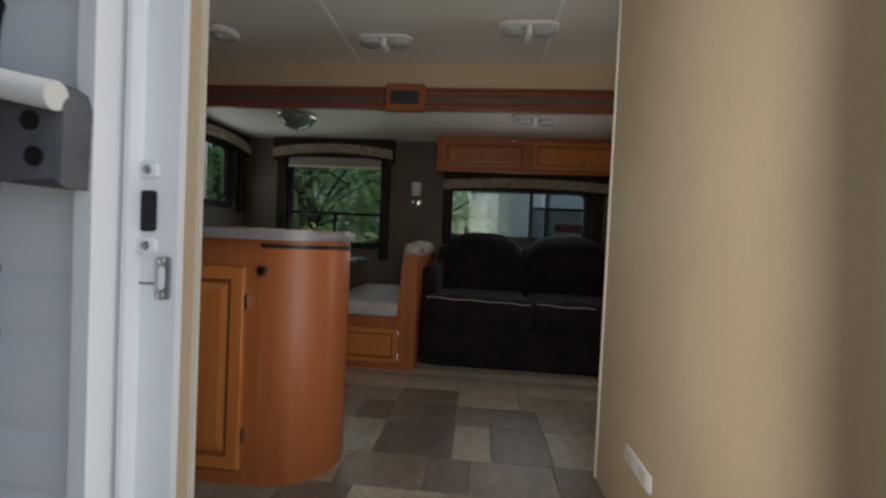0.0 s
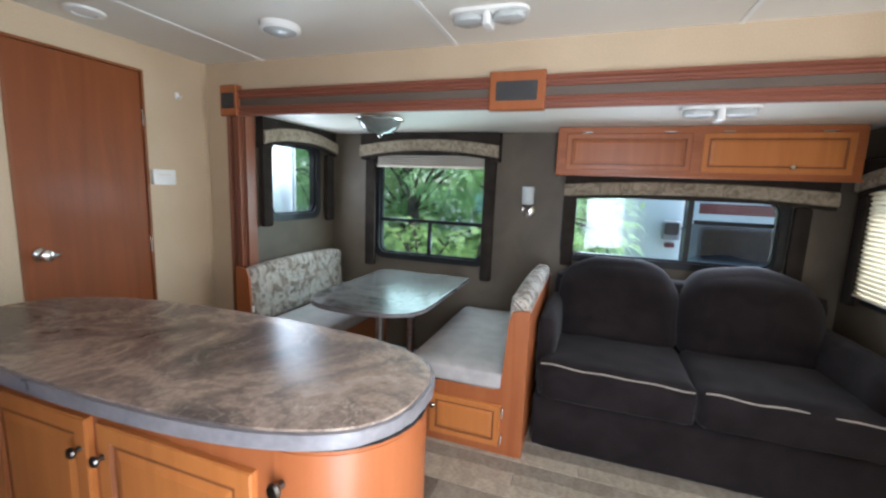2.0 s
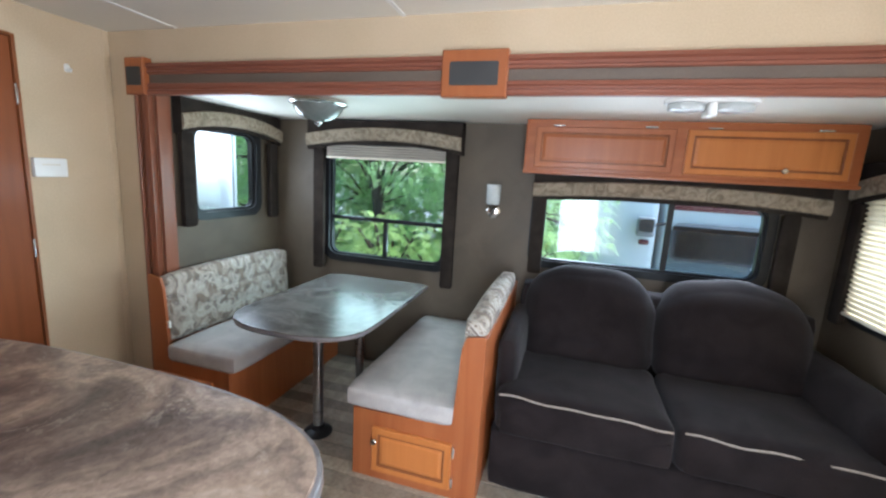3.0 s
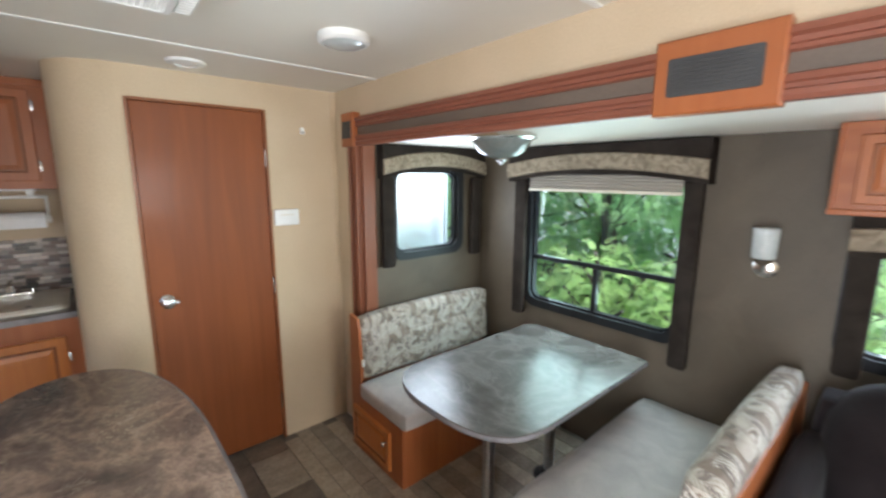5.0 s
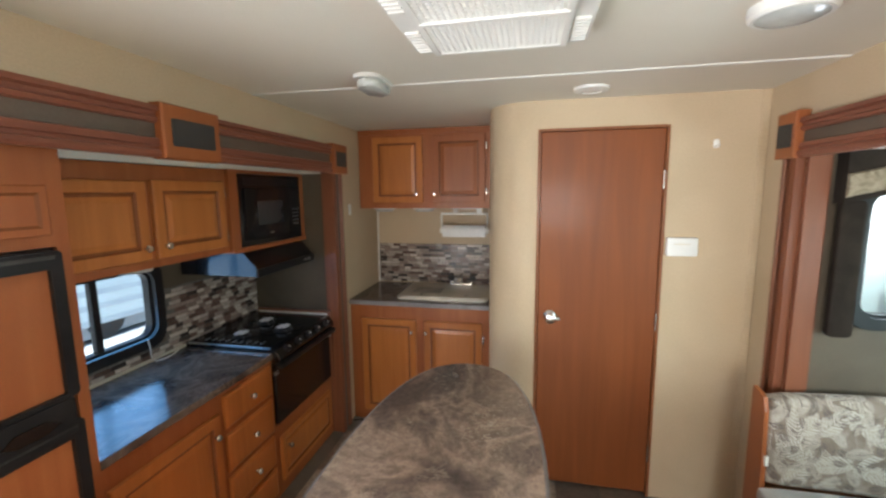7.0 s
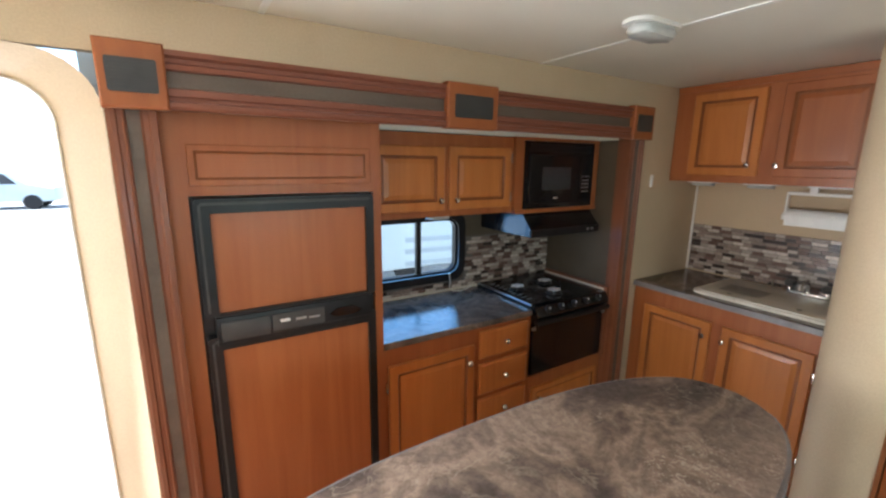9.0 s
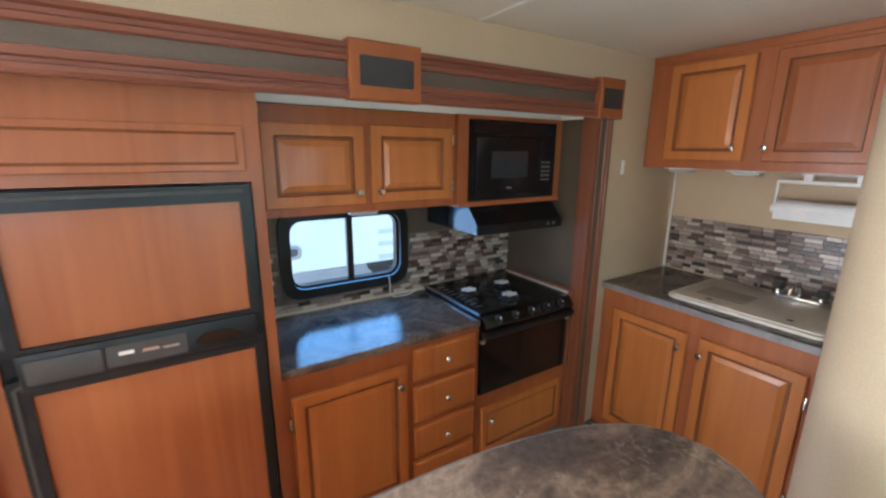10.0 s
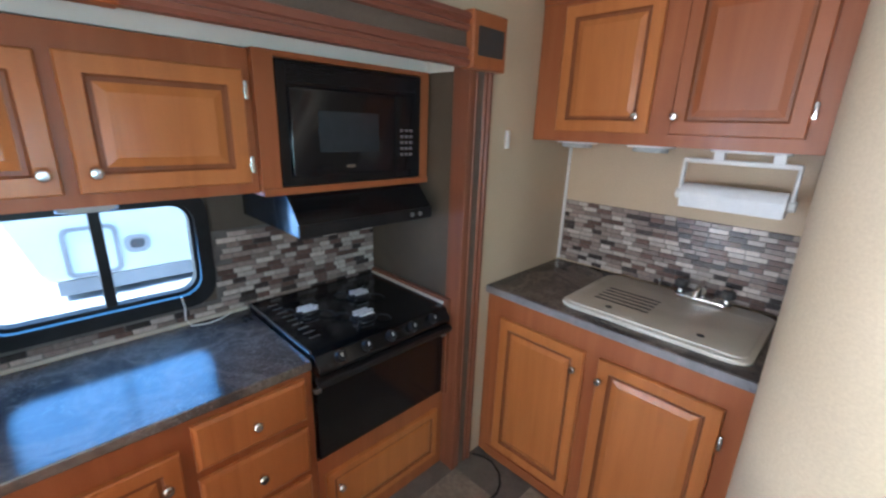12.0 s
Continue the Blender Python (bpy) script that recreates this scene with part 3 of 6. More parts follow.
# north slide-out
DWIN = (-1.745, -0.83, 0.80, 1.62)     # dinette window, x and z
SWIN = (-0.22, 1.06, 0.92, 1.37)      # sofa window
WWIN = (3.17, 3.70, 1.12, 1.65)       # dinette side window, y and z
EWIN = (3.10, 3.72, 0.86, 1.46)       # sofa side window
structure("wall_slide_north", wall_with_holes("y", N_BACK, 0.05, N_WEST - 0.05, N_EAST + 0.05, 0, SLIDE_TOP, [DWIN, SWIN]), TAUPE, "dark taupe wall of the dinette slide-out", "wall")
structure("wall_slide_west", wall_with_holes("x", N_WEST - 0.05, 0.05, NORTH + 0.07, N_BACK, 0, SLIDE_TOP, [WWIN]), TAUPE, "dark taupe side wall of the dinette slide-out", "wall")
structure("wall_slide_east", wall_with_holes("x", N_EAST, 0.05, NORTH + 0.07, N_BACK, 0, SLIDE_TOP, [EWIN]), TAUPE, "dark taupe side wall behind the sofa arm", "wall")

# kitchen slide-out
KWIN = (-1.975, -1.37, 0.93, 1.30)
structure("wall_kitchen_back", wall_with_holes("y", S_BACK - 0.05, 0.05, S_WEST - 0.05, S_EAST + 0.03, 0, S_TOP, [KWIN]), TAUPE, "dark taupe wall behind the kitchen counter", "wall")
structure("wall_kitchen_west", box(S_WEST - 0.05, S_WEST, S_BACK, SOUTH - 0.038, 0, S_TOP), TAUPE, "dark taupe side wall beside the stove", "wall")
structure("wall_kitchen_east", box(S_EAST, S_EAST + 0.03, S_BACK, SOUTH - 0.066, 0, S_TOP), TAUPE, "side wall behind the fridge", "wall")

# ---- slide-out surrounds: mahogany mouldings with a taupe band ----
def moulding(length, height, m, band=True, depth=1.0):
    """A stepped moulding along u, its face towards w."""
    prof = [(0, 0), (0, 0.030), (0.010, 0.036), (0.022, 0.036), (0.026, 0.026), (0.036, 0.026), (0.040, 0.033), (height * 0.36, 0.030), (height * 0.385, 0.016),
            (height * 0.66, 0.016), (height * 0.685, 0.028), (height - 0.040, 0.033), (height - 0.034, 0.025), (height - 0.022, 0.025), (height - 0.016, 0.038), (height, 0.034), (height, 0)]
    bm = bmesh.new()
    a = [bm.verts.new(m @ Vector((0, v, w * depth))) for v, w in prof]
    b = [bm.verts.new(m @ Vector((length, v, w * depth))) for v, w in prof]
    for i in range(len(prof)):
        f = bm.faces.new((a[i], a[(i + 1) % len(prof)], b[(i + 1) % len(prof)], b[i]))
        f.material_index = 1 if band and i == 8 else 0
    bm.faces.new(a[::-1])
    bm.faces.new(b)
    return bm


def corner_block(parent, m, w, h, grille=True):
    block = part("corner_block", rings_panel(w, h, [(0, 0), (0, 0.044), (0.005, 0.049), (0.016, 0.049)], m), CHERRY, parent, "reddish wooden block")
    if grille:
        g = m @ Matrix.Translation((w * 0.13, h * 0.24, 0.0495))
        gw, gh = w * 0.74, h * 0.50
        bm = prism(rounded(0, gw, 0, gh, 0.006, 2), g, 0.004)
        for k in range(9):
            v = gh * (k + 1) / 10
            prism([(0.006, v - 0.0012), (gw - 0.006, v - 0.0012), (gw - 0.006, v + 0.0012), (0.006, v + 0.0012)], g @ Matrix.Translation((0, 0, 0.0042)), 0.0016, bm=bm)
        part("grille", bm, DARKGREY, block, "dark grey speaker grille")


def surround(name, label, side, y, xs, blocks, z0, z1, jambs, jamb_depth=1.0):
    """Header and jambs round a slide-out. xs: ends of the header; blocks: (x0, x1, z0, z1); jambs: x ranges."""
    t = thing(name, ((xs[0] + xs[1]) / 2, y, 0), label, "slide-out trim", kind="structure")
    lo, hi = min(xs), max(xs)
    start = (lo, y, z0) if side == "s" else (hi, y, z0)
    part("header", moulding(hi - lo, z1 - z0, facing(start, side)), [RED_X, BAND], t)
    for a, b in jambs:
        w = b - a
        m = facing((a, y, 0.0) if side == "s" else (b, y, 0.0), side)
        turned = m @ Matrix(((0, 1, 0, 0), (1, 0, 0, 0), (0, 0, 1, 0), (0, 0, 0, 1)))
        part("jamb", moulding(z0, w, turned, depth=jamb_depth), [RED_Z, BAND], t)
    for a, b, c, d in blocks:
        corner_block(t, facing((a, y, c) if side == "s" else (b, y, c), side), b - a, d - c)
    return t


surround("slide_surround_north", "mahogany trim with taupe band round the dinette slide-out", "s", NORTH - 0.002, (-2.31, 1.46),
         [(-2.335, -2.205, 1.77, 1.955), (-0.59, -0.318, 1.762, 1.945), (1.39, 1.52, 1.77, 1.955)], 1.772, 1.925, [(-2.305, -2.205), (1.40, 1.50)])
surround("slide_surround_kitchen", "mahogany trim with taupe band round the kitchen slide-out", "n", SOUTH + 0.002, (-2.86, -0.36),
         [(-0.505, -0.343, 1.772, 1.955), (-1.739, -1.475, 1.772, 1.957), (-2.905, -2.72, 1.772, 1.957)], 1.776, 1.945, [(-0.468, -0.347), (-2.88, -2.75)], 0.5)
# wooden returns inside the openings
structure("slide_return_west", box(N_WEST - 0.002, N_WEST + 0.02, NORTH - 0.004, NORTH + 0.075, 0, SLIDE_TOP - 0.002, 0.003), RED_Z, "mahogany return of the slide-out opening", "trim")
structure("slide_return_kitchen", box(S_WEST - 0.012, S_WEST + 0.008, SOUTH - 0.068, SOUTH + 0.004, 0, SLIDE_TOP - 0.002, 0.003), RED_Z, "mahogany return beside the stove", "trim")
structure("wall_corner_strip", box(END - 0.001, END + 0.004, NORTH - 0.035, NORTH - 0.001, 0, CEIL - 0.002, 0.001), WALLPAPER, "beige strip in the wall corner", "trim")
structure("sink_corner_strip", box(ALCOVE + 0.001, ALCOVE + 0.012, SOUTH + 0.001, SOUTH + 0.014, 0.905, 1.53, 0.002), WHITE, "white strip in the corner behind the sink", "trim")


# ---- windows ----
def trailer_window(name, side, at, u0, u1, z0, z1, label, mull=None, rail=None, radius=0.07):
    """A black framed window with rounded corners. mull: share of the width; rail: height share, with the mullion under it."""
    m = facing(at, side)
    w, h = u1 - u0, z1 - z0
    t = thing(name, at, label, "window", kind="structure")
    o = Matrix.Translation((u0, z0, 0))
    part("window_frame", ring(rounded(-0.035, w + 0.035, -0.035, h + 0.035, radius + 0.02), rounded(0.012, w - 0.012, 0.012, h - 0.012, radius), m @ o, 0.022), BLACK, t, smooth=True)
    part("inner_frame", ring(rounded(-0.006, w + 0.006, -0.006, h + 0.006, radius), rounded(0.024, w - 0.024, 0.024, h - 0.024, radius - 0.012), m @ o @ Matrix.Translation((0, 0, -0.045)), 0.040), BLACK, t, smooth=True)
    if rail:
        v = h * rail
        part("rail", prism([(0.02, v - 0.014), (w - 0.02, v - 0.014), (w - 0.02, v + 0.014), (0.02, v + 0.014)], m @ o @ Matrix.Translation((0, 0, -0.035)), 0.026, 0.003), BLACK, t)
    if mull:
        u, top = w * mull, (h * rail - 0.014 if rail else h - 0.02)
        part("mullion", prism([(u - 0.016, 0.02), (u + 0.016, 0.02), (u + 0.016, top), (u - 0.016, top)], m @ o @ Matrix.Translation((0, 0, -0.036)), 0.028, 0.003), BLACK, t)
    part("pane", prism(rounded(0.008, w - 0.008, 0.008, h - 0.008, radius - 0.01), m @ o @ Matrix.Translation((0, 0, -0.030)), 0.004), GLASS, t, "clear glass", shadow=False)
    return t


trailer_window("window_1", "s", (0, N_BACK, 0), *DWIN, "black-framed dinette window with rounded corners", 0.5, 0.355)
w2 = trailer_window("window_2", "s", (0, N_BACK, 0), *SWIN, "wide black-framed sliding window above the sofa", 0.61)
part("sash_rail", box(0.585, 1.03, N_BACK + 0.010, N_BACK + 0.034, 1.195, 1.222, 0.003), BLACK, w2)
SCREEN = glass("grey_insect_screen", (0.50, 0.53, 0.55), 0.0)
part("insect_screen", box(0.575, 1.03, N_BACK + 0.036, N_BACK + 0.038, 0.945, 1.195), SCREEN, w2, "grey insect screen", shadow=False)
trailer_window("window_3", "e", (N_WEST, 0, 0), *WWIN, "small black-framed side window beside the dinette")
trailer_window("window_4", "w", (N_EAST, 0, 0), -EWIN[1], -EWIN[0], EWIN[2], EWIN[3], "side window behind a pleated shade")
# Not a known window: made up to go with the east fill lamp.
trailer_window("window_6", "w", (3.5, 0, 0), -2.92, -1.62, 0.9, 1.8, "wide black-framed window, unseen, added for the east fill lamp", 0.5)
trailer_window("window_5", "n", (0, S_BACK, 0), -KWIN[1], -KWIN[0], KWIN[2], KWIN[3], "black-framed sliding window above the kitchen counter", 0.53)


def valance(name, side, at, u0, u1, v_end, v_mid, drop, depth, label, legs=(), leg_w=0.085):
    """A window valance: a dark padded box with an arched patterned band, and dark side panels. legs: (u, bottom) of each panel."""
    m = facing(at, side)
    t = thing(name, at, label, "window valance")
    n = 16
    us = [u0 + (u1 - u0) * i / n for i in range(n + 1)]
    arch = [4 * (i / n) * (1 - i / n) for i in range(n + 1)]
    top = [v_end + (v_mid - v_end) * a for a in arch]
    bm = bmesh.new()
    rows = [[bm.verts.new(m @ Vector((u, v + dv, w))) for u, v in zip(us, top)] for dv, w in
            ((0.0, depth - 0.004), (-0.006, depth + 0.010), (-drop * 0.5, depth + 0.014), (-drop + 0.006, depth + 0.010), (-drop, depth - 0.004))]
    for p, q in zip(rows, rows[1:]):
        for i in range(n):
            bm.faces.new((p[i], p[i + 1], q[i + 1], q[i]))
    for i in range(n):
        bm.faces.new((rows[-1][i], rows[-1][i + 1], rows[0][i + 1], rows[0][i]))
    bm.faces.new([r[0] for r in rows])
    bm.faces.new([r[-1] for r in rows][::-1])
    part("patterned_band", bm, VALANCE, t, "beige patterned cloth band", smooth=True)
    # the padded dark board behind the band
    crown = v_mid + 0.045
    outline = [(u, v - drop - 0.022) for u, v in zip(us, top)] + [(u1, crown), (u0, crown)]
    part("board", prism(outline, m @ Matrix.Translation((0, 0, depth - 0.024)), 0.018, 0.003), DRAPE, t)
    for u in (u0, u1 - 0.016):
        part("return", prism([(u, v_end - drop - 0.022), (u + 0.016, v_end - drop - 0.022), (u + 0.016, crown), (u, crown)], m, depth - 0.024), DRAPE, t)
    part("dust_board", prism([(u0, crown - 0.012), (u1, crown - 0.012), (u1, crown), (u0, crown)], m @ Matrix.Translation((0, 0, 0.001)), depth - 0.026), DRAPE, t)
    for u, bottom in legs:
        b = bmesh.new()
        prism(rounded(u, u + leg_w, bottom, v_end - drop - 0.012, 0.018, 3), m @ Matrix.Translation((0, 0, 0.024)), 0.035, 0.006, bm=b)
        part("side_panel", b, DRAPE, t, "dark brown padded panel", smooth=True)
    return t


valance("valance", "s", (0, N_BACK, 0), -1.87, -0.725, 1.685, 1.735, 0.088, 0.10, "arched beige patterned valance with dark brown side panels", [(-1.845, 0.70), (-0.835, 0.665)])
valance("valance", "s", (0, N_BACK, 0), -0.245, 1.27, 1.43, 1.462, 0.085, 0.12, "long beige patterned valance above the sofa window", [(-0.245, 0.85), (1.10, 0.85)])
valance("valance", "e", (N_WEST, 0, 0), 3.06, 3.90, 1.70, 1.755, 0.088, 0.07, "arched beige valance with dark side panels beside the dinette", [(3.06, 1.06), (3.79, 1.06)])
valance("valance", "w", (N_EAST, 0, 0), -3.80, -3.045, 1.52, 1.57, 0.088, 0.07, "beige patterned valance over the shaded window", [(-3.80, 0.80)])


def pleats(name, m, w, z0, z1, n, label, mat=None, depth=0.014):
    t = thing(name, tuple(m.translation), label, "window shade")
    bm = bmesh.new()
    pts = [(z0 + (z1 - z0) * i / (2 * n), depth if i % 2 else 0.0) for i in range(2 * n + 1)]
    a = [bm.verts.new(m @ Vector((0, v, ww))) for v, ww in pts]
    b = [bm.verts.new(m @ Vector((w, v, ww))) for v, ww in pts]
    for i in range(2 * n):
        bm.faces.new((a[i], a[i + 1], b[i + 1], b[i]))
    part("pleated_cloth", bm, mat or SHADE, t)
    part("bottom_rail", prism([(0, z0 - 0.016), (w, z0 - 0.016), (w, z0), (0, z0)], m @ Matrix.Translation((0, 0, -0.002)), 0.02, 0.003), CREAM, t)
    return t


pleats("pleated_shade", facing((-1.745, N_BACK - 0.028, 0), "s"), 0.90, 1.535, 1.62, 5, "beige pleated shade folded up over the dinette window")
lit = bpy.data.materials.new("thin_cream_shade")
lit.use_nodes = True
ln, ll = lit.node_tree.nodes, lit.node_tree.links
tr, mx = ln.new("ShaderNodeBsdfTranslucent"), ln.new("ShaderNodeMixShader")
tr.inputs[0].default_value = rgb(0.50, 0.44, 0.31)
ln["Principled BSDF"].inputs["Base Color"].default_value = rgb(0.74, 0.67, 0.53)
ln["Principled BSDF"].inputs["Roughness"].default_value = 0.85
mx.inputs[0].default_value = 0.6
ll.new(ln["Principled BSDF"].outputs[0], mx.inputs[1])
ll.new(tr.outputs[0], mx.inputs[2])
ll.new(mx.outputs[0], ln["Material Output"].inputs[0])
pleats("pleated_shade", facing((N_EAST - 0.03, 3.74, 0), "w"), 0.66, 0.875, 1.49, 24, "cream pleated shade drawn over the side window", lit)

# ---- ceiling fixtures ----
DOWN = facing((0, 0, 0), "down")


def at_ceiling(x, y, z=CEIL):
    return Matrix.Translation((x, y, z)) @ DOWN


def double_light(x, y, z, label):
    """A twin-dome ceiling light with a switch bar in its middle."""
    t = thing("ceiling_light", (x, y, z), label, "ceiling light")
    m = at_ceiling(x, y, z)
    part("base", prism(rounded(-0.165, 0.165, -0.062, 0.062, 0.05), m, 0.014, 0.003), WHITE, t, smooth=True)
    for s in (-1, 1):
        b = prism(rounded(-0.066, 0.066, -0.05, 0.05, 0.045), m @ Matrix.Translation((s * 0.085, 0, 0.014)), 0.028, 0.012)
        part("lens", b, OPAL, t, "frosted white lens", smooth=True)
    part("switch_bar", prism(rounded(-0.016, 0.016, -0.05, 0.05, 0.012), m @ Matrix.Translation((0, 0, 0.014)), 0.05, 0.006), WHITE, t, smooth=True)
    return t


double_light(-0.53, 2.60, CEIL, "white twin-lens ceiling light above the aisle")
double_light(0.32, 2.45, CEIL, "white twin-lens ceiling light near the entry")
double_light(0.46, 3.12, SLIDE_TOP, "white twin-lens light above the sofa")

kl = thing("ceiling_light", (-1.93, 1.265, CEIL), "small white ceiling light beside the kitchen", "ceiling light")
m = at_ceiling(-1.93, 1.265)
part("base", prism(rounded(-0.12, 0.12, -0.055, 0.055, 0.05), m, 0.014, 0.003), WHITE, kl, smooth=True)
part("lens", prism(rounded(-0.10, 0.10, -0.045, 0.045, 0.04), m @ Matrix.Translation((0, 0, 0.014)), 0.032, 0.014), OPAL, kl, "frosted lens", smooth=True)

pk = thing("puck_light", (-1.52, 2.515, CEIL), "round white puck light on the ceiling", "ceiling light")
part("rim", lathe([(0, 0), (0.092, 0), (0.092, 0.022), (0.084, 0.030), (0.075, 0.030)], at_ceiling(-1.52, 2.515), 28), WHITE, pk, smooth=True)
part("lens", lathe([(0.076, 0.028), (0.06, 0.036), (0.03, 0.040), (0, 0.041)], at_ceiling(-1.52, 2.515), 28), OPAL, pk, "flat frosted lens", smooth=True)

se = thing("smoke_alarm", (-2.29, 2.15, CEIL), "small white round vent on the ceiling", "ceiling vent")
part("ring", lathe([(0.03, 0), (0.078, 0), (0.076, 0.010), (0.06, 0.016), (0.045, 0.016), (0.04, 0.006)], at_ceiling(-2.29, 2.15), 28), WHITE, se, smooth=True)
part("cap", lathe([(0.041, 0), (0.041, 0.010), (0.03, 0.014), (0, 0.015)], at_ceiling(-2.29, 2.15), 24), WHITE, se, smooth=True)

# air conditioner grille
AX, AY, AZ = -1.28, 1.80, CEIL - 0.050
ac = thing("air_conditioner", (AX, AY, CEIL), "white ceiling air conditioner with slotted grille", "air conditioner")
m = at_ceiling(AX, AY)
bm = bmesh.new()
o1, o2 = rounded(-0.255, 0.255, -0.250, 0.250, 0.03), rounded(-0.232, 0.232, -0.232, 0.232, 0.03)
a = [bm.verts.new(m @ Vector((u, v, 0))) for u, v in o1]
b = [bm.verts.new(m @ Vector((u, v, 0.050))) for u, v in o2]
for i in range(len(a)):
    bm.faces.new((a[i], a[(i + 1) % len(a)], b[(i + 1) % len(a)], b[i]))
bm.faces.new(b)
part("shroud", bm, WHITE, ac)
# a flat sheet, darker than the grille, behind its holes
part("grille_backing", box(AX - 0.212, AX + 0.212, AY - 0.168, AY + 0.168, AZ - 0.0012, AZ), GROUT, ac, "dark grey-brown sheet behind the grille")
bm = bmesh.new()
for i in range(27):
    u = AX - 0.208 + 0.416 * i / 26
    box(u - 0.0026, u + 0.0026, AY - 0.168, AY + 0.168, AZ - 0.009, AZ - 0.001, bm=bm)
for j in range(23):
    v = AY - 0.166 + 0.332 * j / 22
    box(AX - 0.211, AX + 0.211, v - 0.0026, v + 0.0026, AZ - 0.0085, AZ - 0.0015, bm=bm)
part("grille", bm, WHITE, ac, "white slotted grille")
part("grille_bar", box(AX - 0.007, AX + 0.007, AY - 0.172, AY + 0.172, AZ - 0.014, AZ - 0.001, 0.002), WHITE, ac)
part("grille_rim", ring(rounded(-0.224, 0.224, -0.180, 0.180, 0.010, 3), rounded(-0.209, 0.209, -0.165, 0.165, 0.006, 3), m @ Matrix.Translation((0, 0, 0.0505)), 0.011), WHITE, ac, smooth=True)
for v in (-0.206, 0.206):
    for i in range(8):
        for e in (-1, 1):
            u = AX + e * (0.065 + 0.020 * i)
            part("side_slat", box(u - 0.005, u + 0.005, AY + v - 0.019, AY + v + 0.019, AZ - 0.0065, AZ + 0.001, 0.002), WHITE, ac)

# glass bowl lamp over the dinette table
bl = thing("bowl_lamp", (-1.33, 3.16, SLIDE_TOP), "grey milky glass bowl ceiling lamp with nickel rim", "ceiling lamp")
m = at_ceiling(-1.33, 3.16, SLIDE_TOP)
part("canopy", lathe([(0, 0), (0.13, 0), (0.145, 0.008), (0.150, 0.020), (0.135, 0.028), (0.12, 0.024)], m, 32), CHROME, bl, "brushed nickel rim", smooth=True)
part("bowl", lathe([(0.128, 0.026), (0.122, 0.048), (0.100, 0.078), (0.065, 0.098), (0.02, 0.106), (0, 0.107)], m, 32), BOWLGLASS, bl, "milky grey glass bowl", smooth=True)
part("finial", lathe([(0.018, 0.105), (0.020, 0.112), (0.010, 0.120), (0.007, 0.128), (0, 0.131)], m, 16), CHROME, bl, smooth=True)

# ---- cabinets ----
def knob(parent, m, u, v, w, mat=None, size=1.0):
    s = size
    return part("knob", lathe([(0, 0), (0.008 * s, 0), (0.006 * s, 0.010 * s), (0.013 * s, 0.016 * s), (0.0155 * s, 0.021 * s), (0.012 * s, 0.027 * s), (0, 0.029 * s)],
                m @ Matrix.Translation((u, v, w)), 14), mat or CHROME, parent, "round metal knob", smooth=True)


def hinge(parent, m, u, v):
    bm = prism(rounded(u - 0.006, u + 0.006, v - 0.026, v + 0.026, 0.004, 2), m, 0.014, 0.002)
    return part("hinge", bm, CHROME, parent, "small nickel hinge", smooth=True)


RAISED = [(0, 0), (0, 0.015), (0.004, 0.019), (0.044, 0.019), (0.050, 0.0115), (0.060, 0.0115), (0.082, 0.0175)]


def raised_door(parent, m, w, h, knob_at=None, hinge_side=0, name="cabinet_door", mat=None, narrow=False, knob_mat=None):
    """A raised-panel door; m puts its lower left corner on the carcass. hinge_side: -1 left, 1 right, 0 none."""
    rings = RAISED if not narrow else [(0, 0), (0, 0.013), (0.004, 0.018), (0.030, 0.018), (0.034, 0.012), (0.042, 0.012), (0.056, 0.016)]
    d = part(name, rings_panel(w, h, rings, m, (3, 4)), [mat or HONEY, GLAZE], parent)
    if knob_at:
        knob(d, m, knob_at[0], knob_at[1], 0.019, knob_mat)
    if hinge_side:
        for v in (h * 0.17, h * 0.83):
            hinge(d, m, -0.007 if hinge_side < 0 else w + 0.007, v)
    return d


def slab_drawer(parent, m, w, h):
    d = part("drawer", rings_panel(w, h, [(0, 0), (0, 0.012), (0.005, 0.016), (0.012, 0.019)], m), [HONEY, GLAZE], parent)
    knob(d, m, w / 2, h / 2, 0.019)
    return d


# base cabinet with drawers in the kitchen slide-out
FY = 0.575
base = thing("base_cabinet", (-1.66, 0.3, 0), "honey maple base cabinet with one door and four drawers", "kitchen cabinet")
part("body", box(-2.118, -1.205, S_BACK, FY, 0, 0.792), CHERRY, base)
m = facing((-1.235, FY, 0.075), "n")
raised_door(base, m, 0.485, 0.63, (0.445, 0.545), -1)
for z0, z1 in ((0.612, 0.766), (0.402, 0.580), (0.216, 0.372), (0.045, 0.188)):
    slab_drawer(base, facing((-1.755, FY, z0), "n"), 0.335, z1 - z0)
top = thing("kitchen_counter", (-1.66, 0.3, 0.79), "dark marbled laminate counter beside the stove", "countertop")
part("slab", box(-2.115, -1.203, S_BACK + 0.001, FY + 0.018, 0.793, 0.826, 0.004), COUNTER, top)
part("side_strip", box(-1.203, -1.196, S_BACK + 0.002, FY + 0.016, 0.826, 0.834, 0.001), STEEL, top, "thin metal edge strip")
part("caulk_strip", box(-2.115, -1.203, S_BACK + 0.0125, S_BACK + 0.024, 0.8262, 0.842, 0.003), SINKTAN, top, "pale tan edge strip")

# panel under the oven
oc = thing("oven_base_cabinet", (-2.42, 0.3, 0), "honey maple cabinet under the oven", "kitchen cabinet")
part("body", box(-2.752, -2.12, S_BACK + 0.02, FY, 0, 0.405), CHERRY, oc)
raised_door(oc, facing((-2.145, FY, 0.075), "n"), 0.565, 0.255, (0.05, 0.185), 0, narrow=True)
